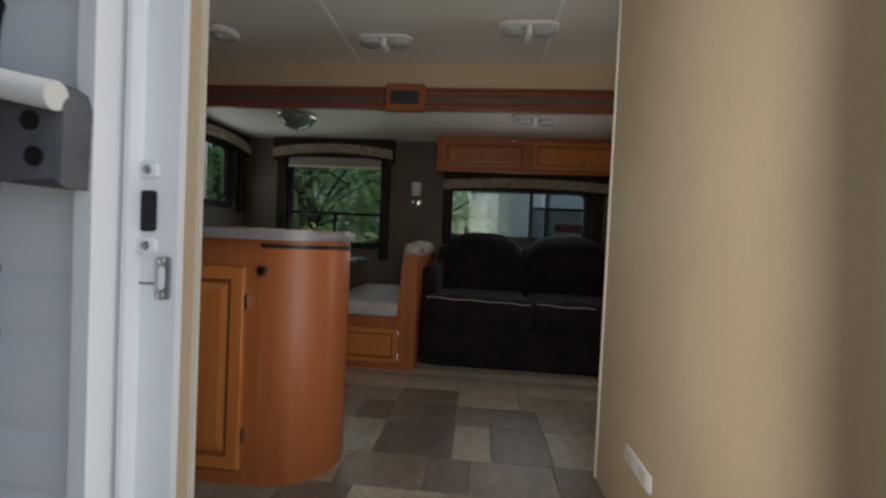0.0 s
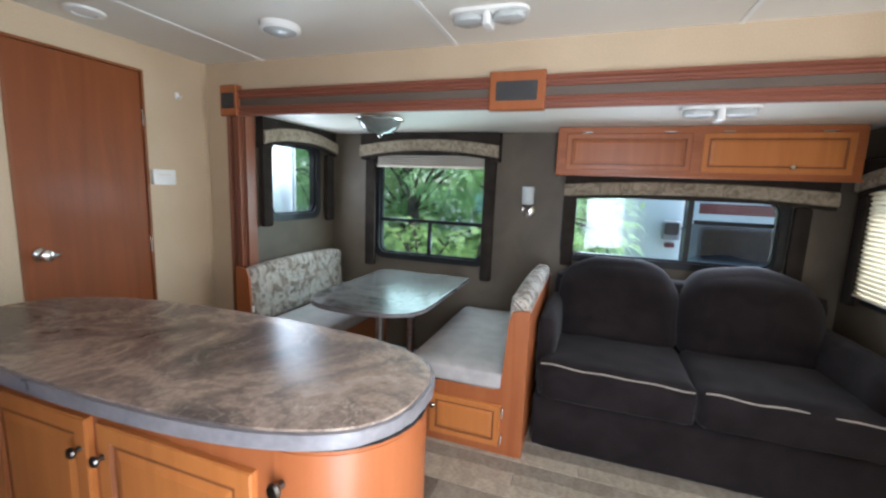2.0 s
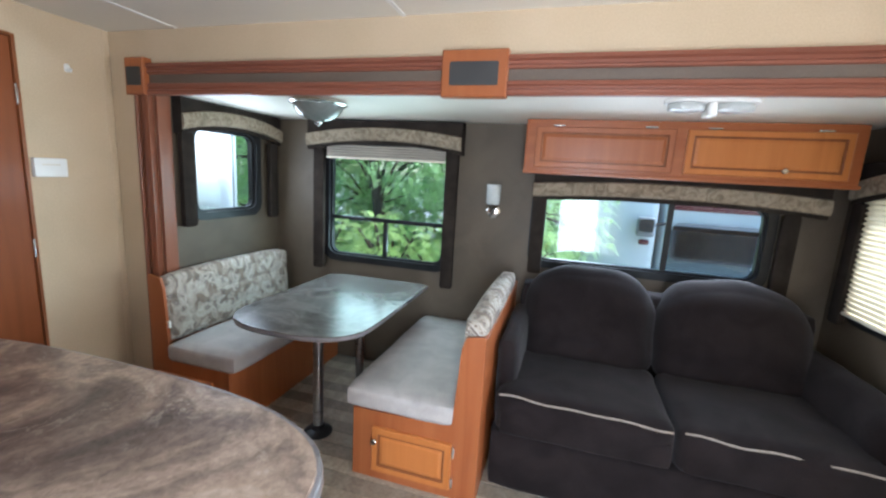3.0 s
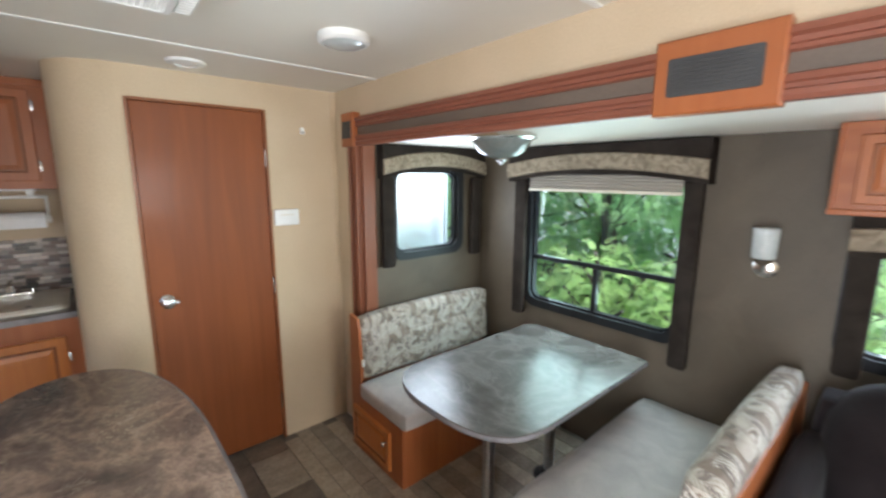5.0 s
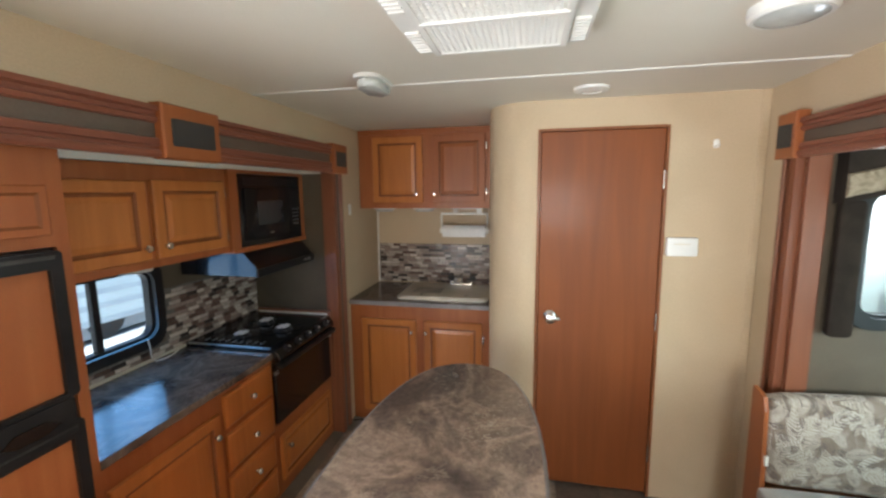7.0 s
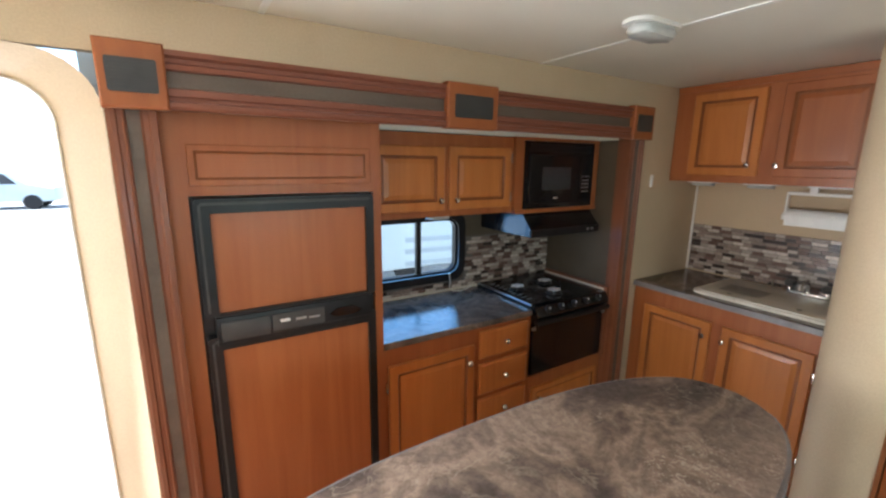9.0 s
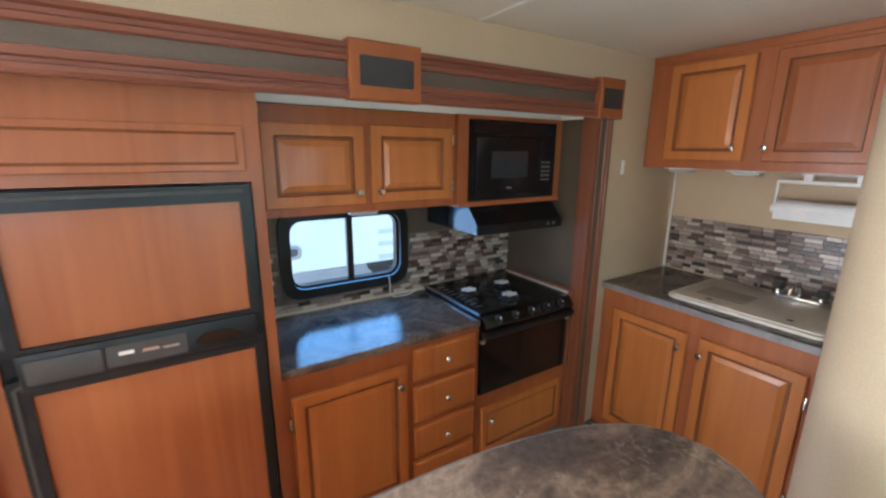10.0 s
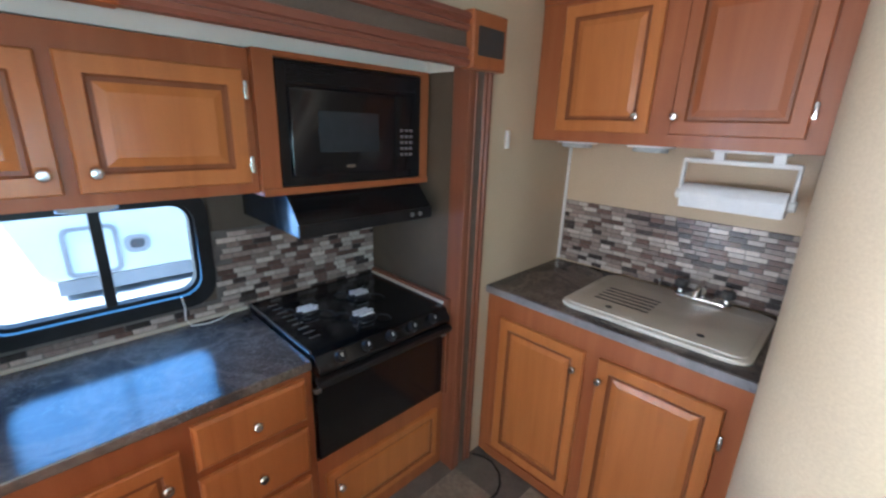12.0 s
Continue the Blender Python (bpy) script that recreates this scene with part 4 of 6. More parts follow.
structure("stove_side_panel", box(-2.754, -2.734, S_BACK + 0.02, FY + 0.03, 0.405, 0.87, 0.002), RED_Z, "wooden filler strip beside the stove", "trim")

# wall cabinets with the microwave's case
UY = 0.425
up = thing("wall_cabinet", (-1.63, 0.2, 1.36), "cherry wall cabinet with two raised-panel doors", "kitchen cabinet")
part("body", box(-2.065, -1.205, S_BACK, UY, 1.362, 1.768), CHERRY, up)
raised_door(up, facing((-1.232, UY, 1.395), "n"), 0.385, 0.31, (0.355, 0.05), -1, mat=HONEY)
raised_door(up, facing((-1.645, UY, 1.395), "n"), 0.395, 0.315, (0.035, 0.05), 1, mat=HONEY)
mc = thing("microwave_cabinet", (-2.40, 0.2, 1.36), "cherry frame cabinet round the microwave", "kitchen cabinet")
bm = box(-2.745, -2.705, S_BACK, UY + 0.02, 1.352, 1.772)
box(-2.128, -2.067, S_BACK, UY + 0.02, 1.352, 1.772, bm=bm)
box(-2.705, -2.128, S_BACK, UY + 0.02, 1.755, 1.772, bm=bm)
box(-2.705, -2.128, S_BACK, UY + 0.02, 1.352, 1.372, bm=bm)
part("frame", bm, CHERRY, mc)
part("edge_strip", box(-2.745, -2.068, UY + 0.02, UY + 0.028, 1.350, 1.374, 0.003), CHERRY_X, mc)

# fridge and its case
fc = thing("fridge_cabinet", (-0.83, 0.3, 0), "tall cherry case round the fridge", "kitchen cabinet")
bm = box(-0.525, -0.452, SOUTH - 0.064, 0.61, 0, SLIDE_TOP - 0.002)
box(-1.203, -1.168, S_BACK, 0.61, 0, SLIDE_TOP - 0.002, bm=bm)
box(-1.168, -0.525, S_BACK, 0.61, 1.512, SLIDE_TOP - 0.002, bm=bm)
box(-1.168, -0.525, S_BACK, 0.605, 0, 0.06, bm=bm)
part("case", bm, CHERRY, fc)
part("upper_panel", rings_panel(0.625, 0.135, [(0, 0), (0, 0.006), (0.003, 0.008), (0.020, 0.008), (0.028, 0.0015)], facing((-0.532, 0.6105, 1.545), "n"), (3,)), [CHERRY, GLAZE], fc)
fr = thing("fridge", (-0.845, 0.32, 0.06), "black-framed fridge with cherry veneer door panels", "fridge")
part("body", box(-1.165, -0.528, S_BACK + 0.01, 0.60, 0.062, 1.508), BLACK, fr)


def fridge_door(z0, z1, label):
    m = facing((-0.535, 0.601, z0), "n")
    w, h = 0.622, z1 - z0
    d = part("door_frame", ring(rounded(0, w, 0, h, 0.012, 3), rounded(0.045, w - 0.032, 0.012 if z0 > 0.8 else 0.03, h - 0.05, 0.004, 3), m, 0.040), BLACK, fr, label, smooth=True)
    part("door_panel", prism([(0.04, 0.008), (w - 0.028, 0.008), (w - 0.028, h - 0.045), (0.04, h - 0.045)], m, 0.026), CHERRY, d, "cherry veneer panel")
    part("bright_edge", prism([(0.02, h - 0.022), (w - 0.02, h - 0.022), (w - 0.02, h - 0.012), (0.02, h - 0.012)], m @ Matrix.Translation((0, 0, 0.040)), 0.003, 0.001), DARKGREY, d)
    part("side_edge", prism([(0.012, 0.02), (0.020, 0.02), (0.020, h - 0.02), (0.012, h - 0.02)], m @ Matrix.Translation((0, 0, 0.040)), 0.003, 0.001), DARKGREY, d)
    return d


fridge_door(1.092, 1.505, "black freezer door frame")
fridge_door(0.075, 1.02, "black fridge door frame")
m = facing((-0.535, 0.602, 0.985), "n")
strip = part("control_strip", prism(rounded(0.03, 0.605, 0.0, 0.105, 0.006, 2), m, 0.042, 0.003), BLACK, fr, "dark control strip with handles", smooth=True)
part("left_handle_plate", prism(rounded(0.045, 0.205, 0.018, 0.088, 0.008, 3), m @ Matrix.Translation((0, 0, 0.042)), 0.006, 0.002), DARKGREY, strip, smooth=True)
part("control_panel", prism(rounded(0.212, 0.405, 0.022, 0.088, 0.005, 3), m @ Matrix.Translation((0, 0, 0.042)), 0.005, 0.002), DARKGREY, strip)
for k, (a, b, mt) in enumerate(((0.24, 0.275, WHITE), (0.295, 0.335, STEEL), (0.345, 0.385, STEEL))):
    part("button_label", prism([(a, 0.055 - 0.002 * k), (b, 0.055 - 0.002 * k), (b, 0.066 - 0.004 * k), (a, 0.066 - 0.004 * k)], m @ Matrix.Translation((0, 0, 0.047)), 0.001), mt, strip)
part("finger_grip", prism([(0.425, 0.05), (0.455, 0.036), (0.525, 0.036), (0.56, 0.05), (0.525, 0.072), (0.455, 0.072)], m @ Matrix.Translation((0, 0, 0.0425)), 0.003), GLOSSBLACK, strip)

# microwave
mw = thing("microwave", (-2.415, 0.25, 1.373), "black built-in microwave oven", "microwave")
part("case", box(-2.703, -2.130, S_BACK + 0.05, 0.432, 1.374, 1.753), BLACK, mw)
m = facing((-2.132, 0.432, 1.376), "n")
part("trim_frame", ring(rounded(0, 0.569, 0, 0.375, 0.008, 3), rounded(0.03, 0.545, 0.028, 0.305, 0.006, 3), m, 0.014), GLOSSBLACK, mw, smooth=True)
dr = part("door", prism(rounded(0.032, 0.435, 0.03, 0.303, 0.008, 3), m, 0.026, 0.004), GLOSSBLACK, mw, "glossy black door", smooth=True)
part("door_window", prism(rounded(0.125, 0.36, 0.105, 0.235, 0.006, 3), m @ Matrix.Translation((0, 0, 0.026)), 0.002), TINT, dr, "dark glass window")
part("badge", prism(rounded(0.222, 0.258, 0.052, 0.062, 0.004, 3), m @ Matrix.Translation((0, 0, 0.026)), 0.002), CHROME, dr)
cp = part("control_panel", prism(rounded(0.438, 0.543, 0.03, 0.303, 0.006, 3), m, 0.024, 0.003), GLOSSBLACK, mw, smooth=True)
for i in range(3):
    for j in range(5):
        part("key", prism(rounded(0.462 + 0.022 * i, 0.477 + 0.022 * i, 0.085 + 0.022 * j, 0.096 + 0.022 * j, 0.003, 1), m @ Matrix.Translation((0, 0, 0.024)), 0.0015), STEEL, cp)
bm = bmesh.new()
for k in range(7):
    prism([(0.03, 0.318 + 0.007 * k), (0.54, 0.318 + 0.007 * k), (0.54, 0.321 + 0.007 * k), (0.03, 0.321 + 0.007 * k)], m @ Matrix.Translation((0, 0, 0.014)), 0.003, bm=bm)
part("vent_slats", bm, BLACK, mw)

# range hood
hd = thing("range_hood", (-2.42, 0.25, 1.22), "black range hood under the microwave", "range hood")
prof = [(S_BACK + 0.012, 1.35), (0.435, 1.35), (0.515, 1.262), (0.515, 1.222), (S_BACK + 0.012, 1.222)]
bm = bmesh.new()
a = [bm.verts.new((-2.705, y, z)) for y, z in prof]
b = [bm.verts.new((-2.14, y, z)) for y, z in prof]
for i in range(5):
    bm.faces.new((a[i], a[(i + 1) % 5], b[(i + 1) % 5], b[i]))
bm.faces.new(a[::-1])
bm.faces.new(b)
part("hood_shell", bm, GLOSSBLACK, hd)
part("lip", box(-2.708, -2.137, 0.505, 0.521, 1.218, 1.262, 0.004), BLACK, hd)
for x in (-2.60, -2.64):
    part("switch", lathe([(0, 0), (0.009, 0), (0.008, 0.008), (0, 0.009)], facing((x, 0.521, 1.242), "n"), 12), STEEL, hd)

# stove
st = thing("stove", (-2.42, 0.3, 0.405), "black three-burner gas stove with oven", "stove")
part("oven_body", box(-2.730, -2.122, S_BACK + 0.015, 0.565, 0.408, 0.826), BLACK, st)
ct = part("cooktop", box(-2.732, -2.120, S_BACK + 0.012, 0.572, 0.826, 0.846, 0.006), GLOSSBLACK, st, "glossy black enamel cooktop")
for x, y in ((-2.255, 0.30), (-2.50, 0.29), (-2.40, 0.47)):
    mm = Matrix.Translation((x, y, 0.846))
    br = part("burner", lathe([(0, 0), (0.052, 0), (0.050, 0.006), (0.036, 0.010), (0.034, 0.018), (0.030, 0.021), (0, 0.022)], mm, 24), BLACK, ct, "round gas burner", smooth=True)
    bm = bmesh.new()
    for k in (-1, 0, 1):
        box(x - 0.044 + abs(k) * 0.012, x + 0.044 - abs(k) * 0.012, y + k * 0.022 - 0.0075, y + k * 0.022 + 0.0075, 0.8685, 0.8725, 0.001, bm=bm)
    # White paint instead of chrome: the shine of the caps is in the colour.
    part("burner_cap", bm, FRAMEWHITE, br, "striped burner cap, chrome shine painted white")
    for k in range(4):
        d = Vector((math.cos(radians(45 + 90 * k)), math.sin(radians(45 + 90 * k)), 0))
        part("pan_support", tube([Vector((x, y, 0.852)) + d * 0.045, Vector((x, y, 0.862)) + d * 0.06, Vector((x, y, 0.862)) + d * 0.095, Vector((x, y, 0.847)) + d * 0.11], 0.003, 6), BLACK, br)
for k in range(9):
    y = 0.14 + 0.043 * k
    part("vent_slot", box(-2.205, -2.165, y - 0.003, y + 0.003, 0.846, 0.8485, 0.001), STEEL, ct)
part("side_edge", box(-2.124, -2.117, S_BACK + 0.03, 0.572, 0.838, 0.850, 0.002), STEEL, ct, "bright metal edge")
part("wall_edge", box(-2.740, -2.728, S_BACK + 0.03, 0.580, 0.842, 0.856, 0.002), SINKTAN, ct, "pale edge strip")
bm = bmesh.new()
prof = [(0.565, 0.846), (0.600, 0.838), (0.628, 0.795), (0.622, 0.770), (0.565, 0.770)]
a = [bm.verts.new((-2.73, y, z)) for y, z in prof]
b = [bm.verts.new((-2.122, y, z)) for y, z in prof]
for i in range(5):
    bm.faces.new((a[i], a[(i + 1) % 5], b[(i + 1) % 5], b[i]))
bm.faces.new(a[::-1])
bm.faces.new(b)
bmesh.ops.bevel(bm, geom=list(bm.edges), offset=0.004, segments=2, profile=0.5, affect="EDGES")
cpn = part("control_panel", bm, GLOSSBLACK, st, smooth=True)
for k in range(5):
    x = -2.205 - 0.108 * k
    mm = Matrix.Translation((x, 0.614, 0.818)) @ Matrix.Rotation(radians(-57), 4, "X")
    kn = part("control_knob", lathe([(0, 0), (0.021, 0), (0.019, 0.012), (0.016, 0.020), (0, 0.022)], mm, 18), BLACK, cpn, "black control knob", smooth=True)
    part("pointer", box(x - 0.0025, x + 0.0025, 0.628, 0.634, 0.818, 0.838), WHITE, kn)
od = part("oven_door", box(-2.728, -2.124, 0.566, 0.592, 0.418, 0.735, 0.006), GLOSSBLACK, st, "glossy black oven door")
part("door_handle", box(-2.735, -2.117, 0.594, 0.640, 0.735, 0.766, 0.012), BLACK, od, "thick black handle bar", smooth=True)
for x in (-2.128, -2.724):
    part("handle_end", box(x - 0.012, x + 0.012, 0.585, 0.602, 0.700, 0.722, 0.003), STEEL, od)

# ---- sink corner ----
SX = -2.965
sc = thing("sink_cabinet", (-3.26, 1.14, 0), "honey maple sink cabinet with two raised-panel doors", "kitchen cabinet")
part("body", box(ALCOVE + 0.003, SX, SOUTH + 0.004, 1.652, 0, 0.862), CHERRY, sc)
part("kick_board", box(SX, SX + 0.006, SOUTH + 0.05, 1.60, 0, 0.05), CHERRY_Y, sc)
raised_door(sc, facing((SX, 0.730, 0.075), "e"), 0.400, 0.692, (0.368, 0.61), 0)
raised_door(sc, facing((SX, 1.187, 0.075), "e"), 0.404, 0.692, (0.016, 0.61), 1)
ctp = thing("sink_counter", (-3.26, 1.14, 0.865), "dark brown laminate counter round the sink", "countertop")
# Upright cream strips, added to look like the brightly lit slide-out ceiling.
structure("lit_ceiling_strip", box(S_WEST + 0.002, -1.204, UY - 0.03, UY - 0.008, 1.7725, S_TOP - 0.001), CEILING, "cream strip standing in for the lit ceiling above the wall cabinets", "trim")
structure("lit_ceiling_strip_return", box(S_WEST + 0.001, S_WEST + 0.004, UY - 0.006, SOUTH - 0.07, 1.7725, S_TOP - 0.001), CEILING, "cream strip standing in for the lit ceiling by the stove", "trim")
part("slab", box(ALCOVE + 0.002, -2.945, SOUTH + 0.002, 1.655, 0.863, 0.900, 0.005), COUNTER, ctp)
part("front_edge", box(-2.945, -2.938, SOUTH + 0.004, 1.652, 0.866, 0.897, 0.003), COUNTER_EDGE, ctp)

sk = thing("sink", (-3.27, 1.28, 0.90), "tan acrylic sink with flat slotted covers", "sink")
bm = prism(rounded(-3.505, -3.005, 0.968, 1.618, 0.045, 6), Matrix.Translation((0, 0, 0.9005)), 0.014, 0.006)
part("rim", bm, SINKTAN, sk, "tan moulded rim", smooth=True)
cv = part("cover", prism(rounded(-3.40, -3.025, 0.990, 1.60, 0.035, 5), Matrix.Translation((0, 0, 0.915)), 0.006, 0.003), SINKTAN, sk, "tan flat cover board", smooth=True)
# Slots and finger holes are black pieces on top; their inner dark is colour.
for k in range(5):
    x = -3.290 + 0.036 * k
    part("drain_slot", box(x - 0.006, x + 0.006, 1.055, 1.265, 0.9212, 0.9222, 0.0), BLACK, cv, "black strip drawn for the drain slot")
for x, y in ((-3.085, 1.14), (-3.095, 1.458)):
    part("finger_hole", lathe([(0, 0), (0.013, 0), (0.013, 0.0012), (0, 0.0012)], Matrix.Translation((x, y, 0.9212)), 14), BLACK, cv)
fa = thing("faucet", (-3.46, 1.37, 0.915), "chrome two-handle faucet with clear knobs", "faucet")
part("base_plate", prism(rounded(-3.492, -3.432, 1.265, 1.475, 0.028, 5), Matrix.Translation((0, 0, 0.9148)), 0.016, 0.005), CHROME, fa, smooth=True)
part("spout", tube([(-3.465, 1.37, 0.93), (-3.463, 1.37, 0.975), (-3.44, 1.37, 1.0), (-3.38, 1.37, 1.0), (-3.335, 1.37, 0.985), (-3.33, 1.37, 0.965)], 0.011, 10), CHROME, fa, smooth=True)
for y in (1.285, 1.455):
    kn = part("handle_stem", lathe([(0.012, 0), (0.010, 0.02), (0, 0.021)], Matrix.Translation((-3.463, y, 0.93)), 12), CHROME, fa, smooth=True)
    part("handle_knob", lathe([(0.012, 0.018), (0.026, 0.026), (0.028, 0.042), (0.022, 0.054), (0, 0.057)], Matrix.Translation((-3.463, y, 0.93)), 10), DARKGREY, kn, "smoky clear knob")
sp = thing("water_valve", (-3.515, 1.185, 0.90), "small chrome valve stem behind the sink", "valve")
part("stem", lathe([(0.012, 0), (0.010, 0.012), (0.006, 0.014), (0.006, 0.035), (0.009, 0.038), (0.008, 0.05), (0, 0.052)], Matrix.Translation((-3.515, 1.185, 0.9005)), 12), CHROME, sp, smooth=True)

us = thing("wall_cabinet", (-3.38, 1.14, 1.53), "honey maple wall cabinet above the sink", "kitchen cabinet")
part("body", box(ALCOVE + 0.003, -3.205, SOUTH + 0.004, 1.652, 1.532, CEIL - 0.002), CHERRY, us)
part("crown", box(-3.205, -3.195, SOUTH + 0.006, 1.65, 2.06, CEIL - 0.003, 0.003), CHERRY_Y, us)
raised_door(us, facing((-3.205, 0.757, 1.574), "e"), 0.376, 0.468, (0.332, 0.060), 0)
# Cherry instead of honey here: the reflection on this door is put into colour.
raised_door(us, facing((-3.205, 1.208, 1.574), "e"), 0.374, 0.468, (0.014, 0.060), 1, mat=CHERRY)

# under-cabinet lights
for x, y, z, turn, lab in ((-3.36, 0.78, 1.531, 0, "above the sink"), (-3.36, 1.10, 1.531, 0, "above the sink"), (-1.66, 0.30, 1.361, 90, "above the counter")):
    u = thing("under_cabinet_light", (x, y, z), "small white under-cabinet light " + lab, "cabinet light")
    mm = at_ceiling(x, y, z) @ Matrix.Rotation(radians(turn), 4, "Z")
    part("base", prism(rounded(-0.05, 0.05, -0.085, 0.085, 0.03), mm, 0.010, 0.002), WHITE, u, smooth=True)
    part("lens", prism(rounded(-0.04, 0.04, -0.065, 0.065, 0.028), mm @ Matrix.Translation((0, 0, 0.010)), 0.018, 0.008), OPAL, u, smooth=True)

# paper towel holder
pt = thing("paper_towel_holder", (-3.40, 1.40, 1.53), "white plastic paper towel holder with a roll", "paper towel holder")
part("mount", prism(rounded(-3.435, -3.365, 1.305, 1.545, 0.02, 3), Matrix.Translation((0, 0, 1.518)), 0.0125, 0.003), WHITE, pt, smooth=True)
part("bar", box(-3.412, -3.388, 1.220, 1.582, 1.474, 1.492, 0.005), WHITE, pt, smooth=True)
for y in (1.335, 1.515):
    part("bracket", box(-3.412, -3.388, y - 0.018, y + 0.018, 1.490, 1.520, 0.003), WHITE, pt)
for y in (1.225, 1.577):
    part("arm", box(-3.412, -3.388, y - 0.006, y + 0.006, 1.335, 1.486, 0.004), WHITE, pt, smooth=True)
    part("hub", lathe([(0, -0.012), (0.019, -0.012), (0.021, 0), (0.019, 0.012), (0, 0.012)], Matrix.Translation((-3.40, y, 1.352)) @ Matrix.Rotation(radians(90), 4, "X"), 16), WHITE, pt, smooth=True)
part("paper_roll", lathe([(0.018, 0), (0.044, 0), (0.0455, 0.003), (0.0455, 0.327), (0.044, 0.33), (0.018, 0.33)], Matrix.Translation((-3.40, 1.566, 1.352)) @ Matrix.Rotation(radians(90), 4, "X"), 28), PAPER, pt, "white paper roll", smooth=True)
part("loose_sheet", box(-3.356, -3.3545, 1.238, 1.564, 1.308, 1.360), PAPER, pt)

# ---- kitchen island ----
IC = Vector((-1.20, 1.65, 0))


def island_outline(half_l, half_w, left_power, right_power, n=64):
    pts = []
    for i in range(n):
        t = 2 * math.pi * i / n
        c, s = math.cos(t), math.sin(t)
        p = right_power if c > 0 else left_power
        pts.append((IC.x + math.copysign(abs(c) ** (2 / p), c) * half_l, IC.y + math.copysign(abs(s) ** (2 / p), s) * half_w))
    return pts


il = thing("kitchen_island", (IC.x, IC.y, 0), "oval kitchen island in honey maple and cherry", "kitchen island")
FR = 1.445
body = [(-1.72, FR), (-0.64, FR)]
for i in range(1, 16):
    a = radians(-90 + 180 * i / 16)
    body.append((-0.64 + 0.235 * math.cos(a), (FR + 1.875) / 2 + (1.875 - FR) / 2 * math.sin(a)))
body += [(-0.64, 1.875), (-1.72, 1.875)]
for i in range(1, 16):
    a = radians(90 + 180 * i / 16)
    body.append((-1.72 + 0.20 * math.cos(a), (FR + 1.875) / 2 + (1.875 - FR) / 2 * math.sin(a)))
part("body", prism(body, facing((0, 0, 0), "up"), 0.862), CHERRY, il, smooth=True)
shrunk = [(-0.60 + (x + 0.60) * 1.01, 1.66 + (y - 1.66) * 1.012) for x, y in body if x > -0.645]
part("curved_panel", prism(shrunk, facing((0, 0, 0.01), "up"), 0.815, 0.002), CHERRY, il, "curved cherry end panel", smooth=True)
# Black band paints the shade of the recess under the top.
part("shaded_gap_band", prism([(-0.60 + (x + 0.60) * 1.02, 1.66 + (y - 1.66) * 1.02) for x, y in body if x > -0.645], facing((0, 0, 0.834), "up"), 0.014, 0.002), BLACK, il, "black strip drawn for the shaded gap under the top", smooth=True)
m = facing((-1.648, FR, 0.06), "s")
raised_door(il, m, 0.43, 0.705, (0.405, 0.62), 0, knob_mat=PEWTER)
m = facing((-1.178, FR, 0.06), "s")
raised_door(il, m, 0.488, 0.705, (0.022, 0.62), 1, knob_mat=PEWTER)
knob(il, facing((-0.620, FR - 0.006, 0.757), "s"), 0, 0, 0, PEWTER, 1.15)
knob(il, facing((-1.845, 1.49, 0.757), "s"), 0, 0, 0, PEWTER, 1.0)
part("left_seam", box(-1.722, -1.716, FR - 0.002, FR + 0.002, 0.01, 0.86), GLAZE, il)
it = thing("island_top", (IC.x, IC.y, 0.862), "oval brown marbled laminate island top with grey edge", "countertop")
part("edge_band", prism(island_outline(0.808, 0.305, 2.35, 2.9), facing((0, 0, 0.863), "up"), 0.033, 0.008), COUNTER_EDGE, it, "grey rounded edge band", smooth=True)
part("surface", prism(island_outline(0.797, 0.294, 2.35, 2.9), facing((0, 0, 0.8925), "up"), 0.0085, 0.003), ISLANDTOP, it, "brown marbled laminate", smooth=True)

# ---- dinette ----
def bench(x_back, x_front, y0, y1, door_label, rise=0.0):
    """A dinette bench with its back at x_back and its seat towards x_front."""
    d = 1 if x_front > x_back else -1
    t = thing("dinette_bench", ((x_back + x_front) / 2, (y0 + y1) / 2, 0), door_label, "dinette bench")
    lo, hi = min(x_back, x_front), max(x_back, x_front)
    part("seat_box", box(lo, hi, y0 + 0.018, y1, 0, 0.345), CHERRY, t)
    # front board, cut to the shape of seat and back
    xb, xs, xf = x_back, x_back + d * 0.115, x_front
    pts = [(xb, 0), (xf, 0), (xf, 0.345), (xs + d * 0.035, 0.352), (xs + d * 0.006, 0.385), (xs - d * 0.012, 0.72 + rise), (xs - d * 0.030, 0.775 + rise), (xb + d * 0.006, 0.79 + rise), (xb, 0.775 + rise)]
    if d < 0:
        pts = pts[::-1]
    part("end_board", prism(pts, facing((0, y0 + 0.018, 0), "s"), 0.018, 0.003), CHERRY, t, "shaped cherry end board")
    part("back_board", box(min(xb, xb + d * 0.02), max(xb, xb + d * 0.02), y0 + 0.02, y1, 0.345, 0.775, 0.004), CHERRY_Y, t)
    dx = (lo + 0.105, lo + 0.105 + 0.385) if d < 0 else (hi - 0.105 - 0.385, hi - 0.105)
    raised_door(t, facing((dx[0], y0, 0.05), "s"), dx[1] - dx[0], 0.225, (0.02 if d < 0 else 0.365, 0.165), 1 if d < 0 else -1, narrow=True)
    return t


BY = 2.805
bench(-0.300, -0.905, BY, N_BACK - 0.005, "cherry dinette bench beside the sofa with small door")
bench(-2.178, -1.655, BY + 0.03, N_BACK - 0.005, "cherry dinette bench against the slide-out wall", 0.035)


def cushion(name, bm, mat, at, label):
    t = part(name, bm, mat, None, smooth=True, at=at)
    return tagged(t, label, "cushion")


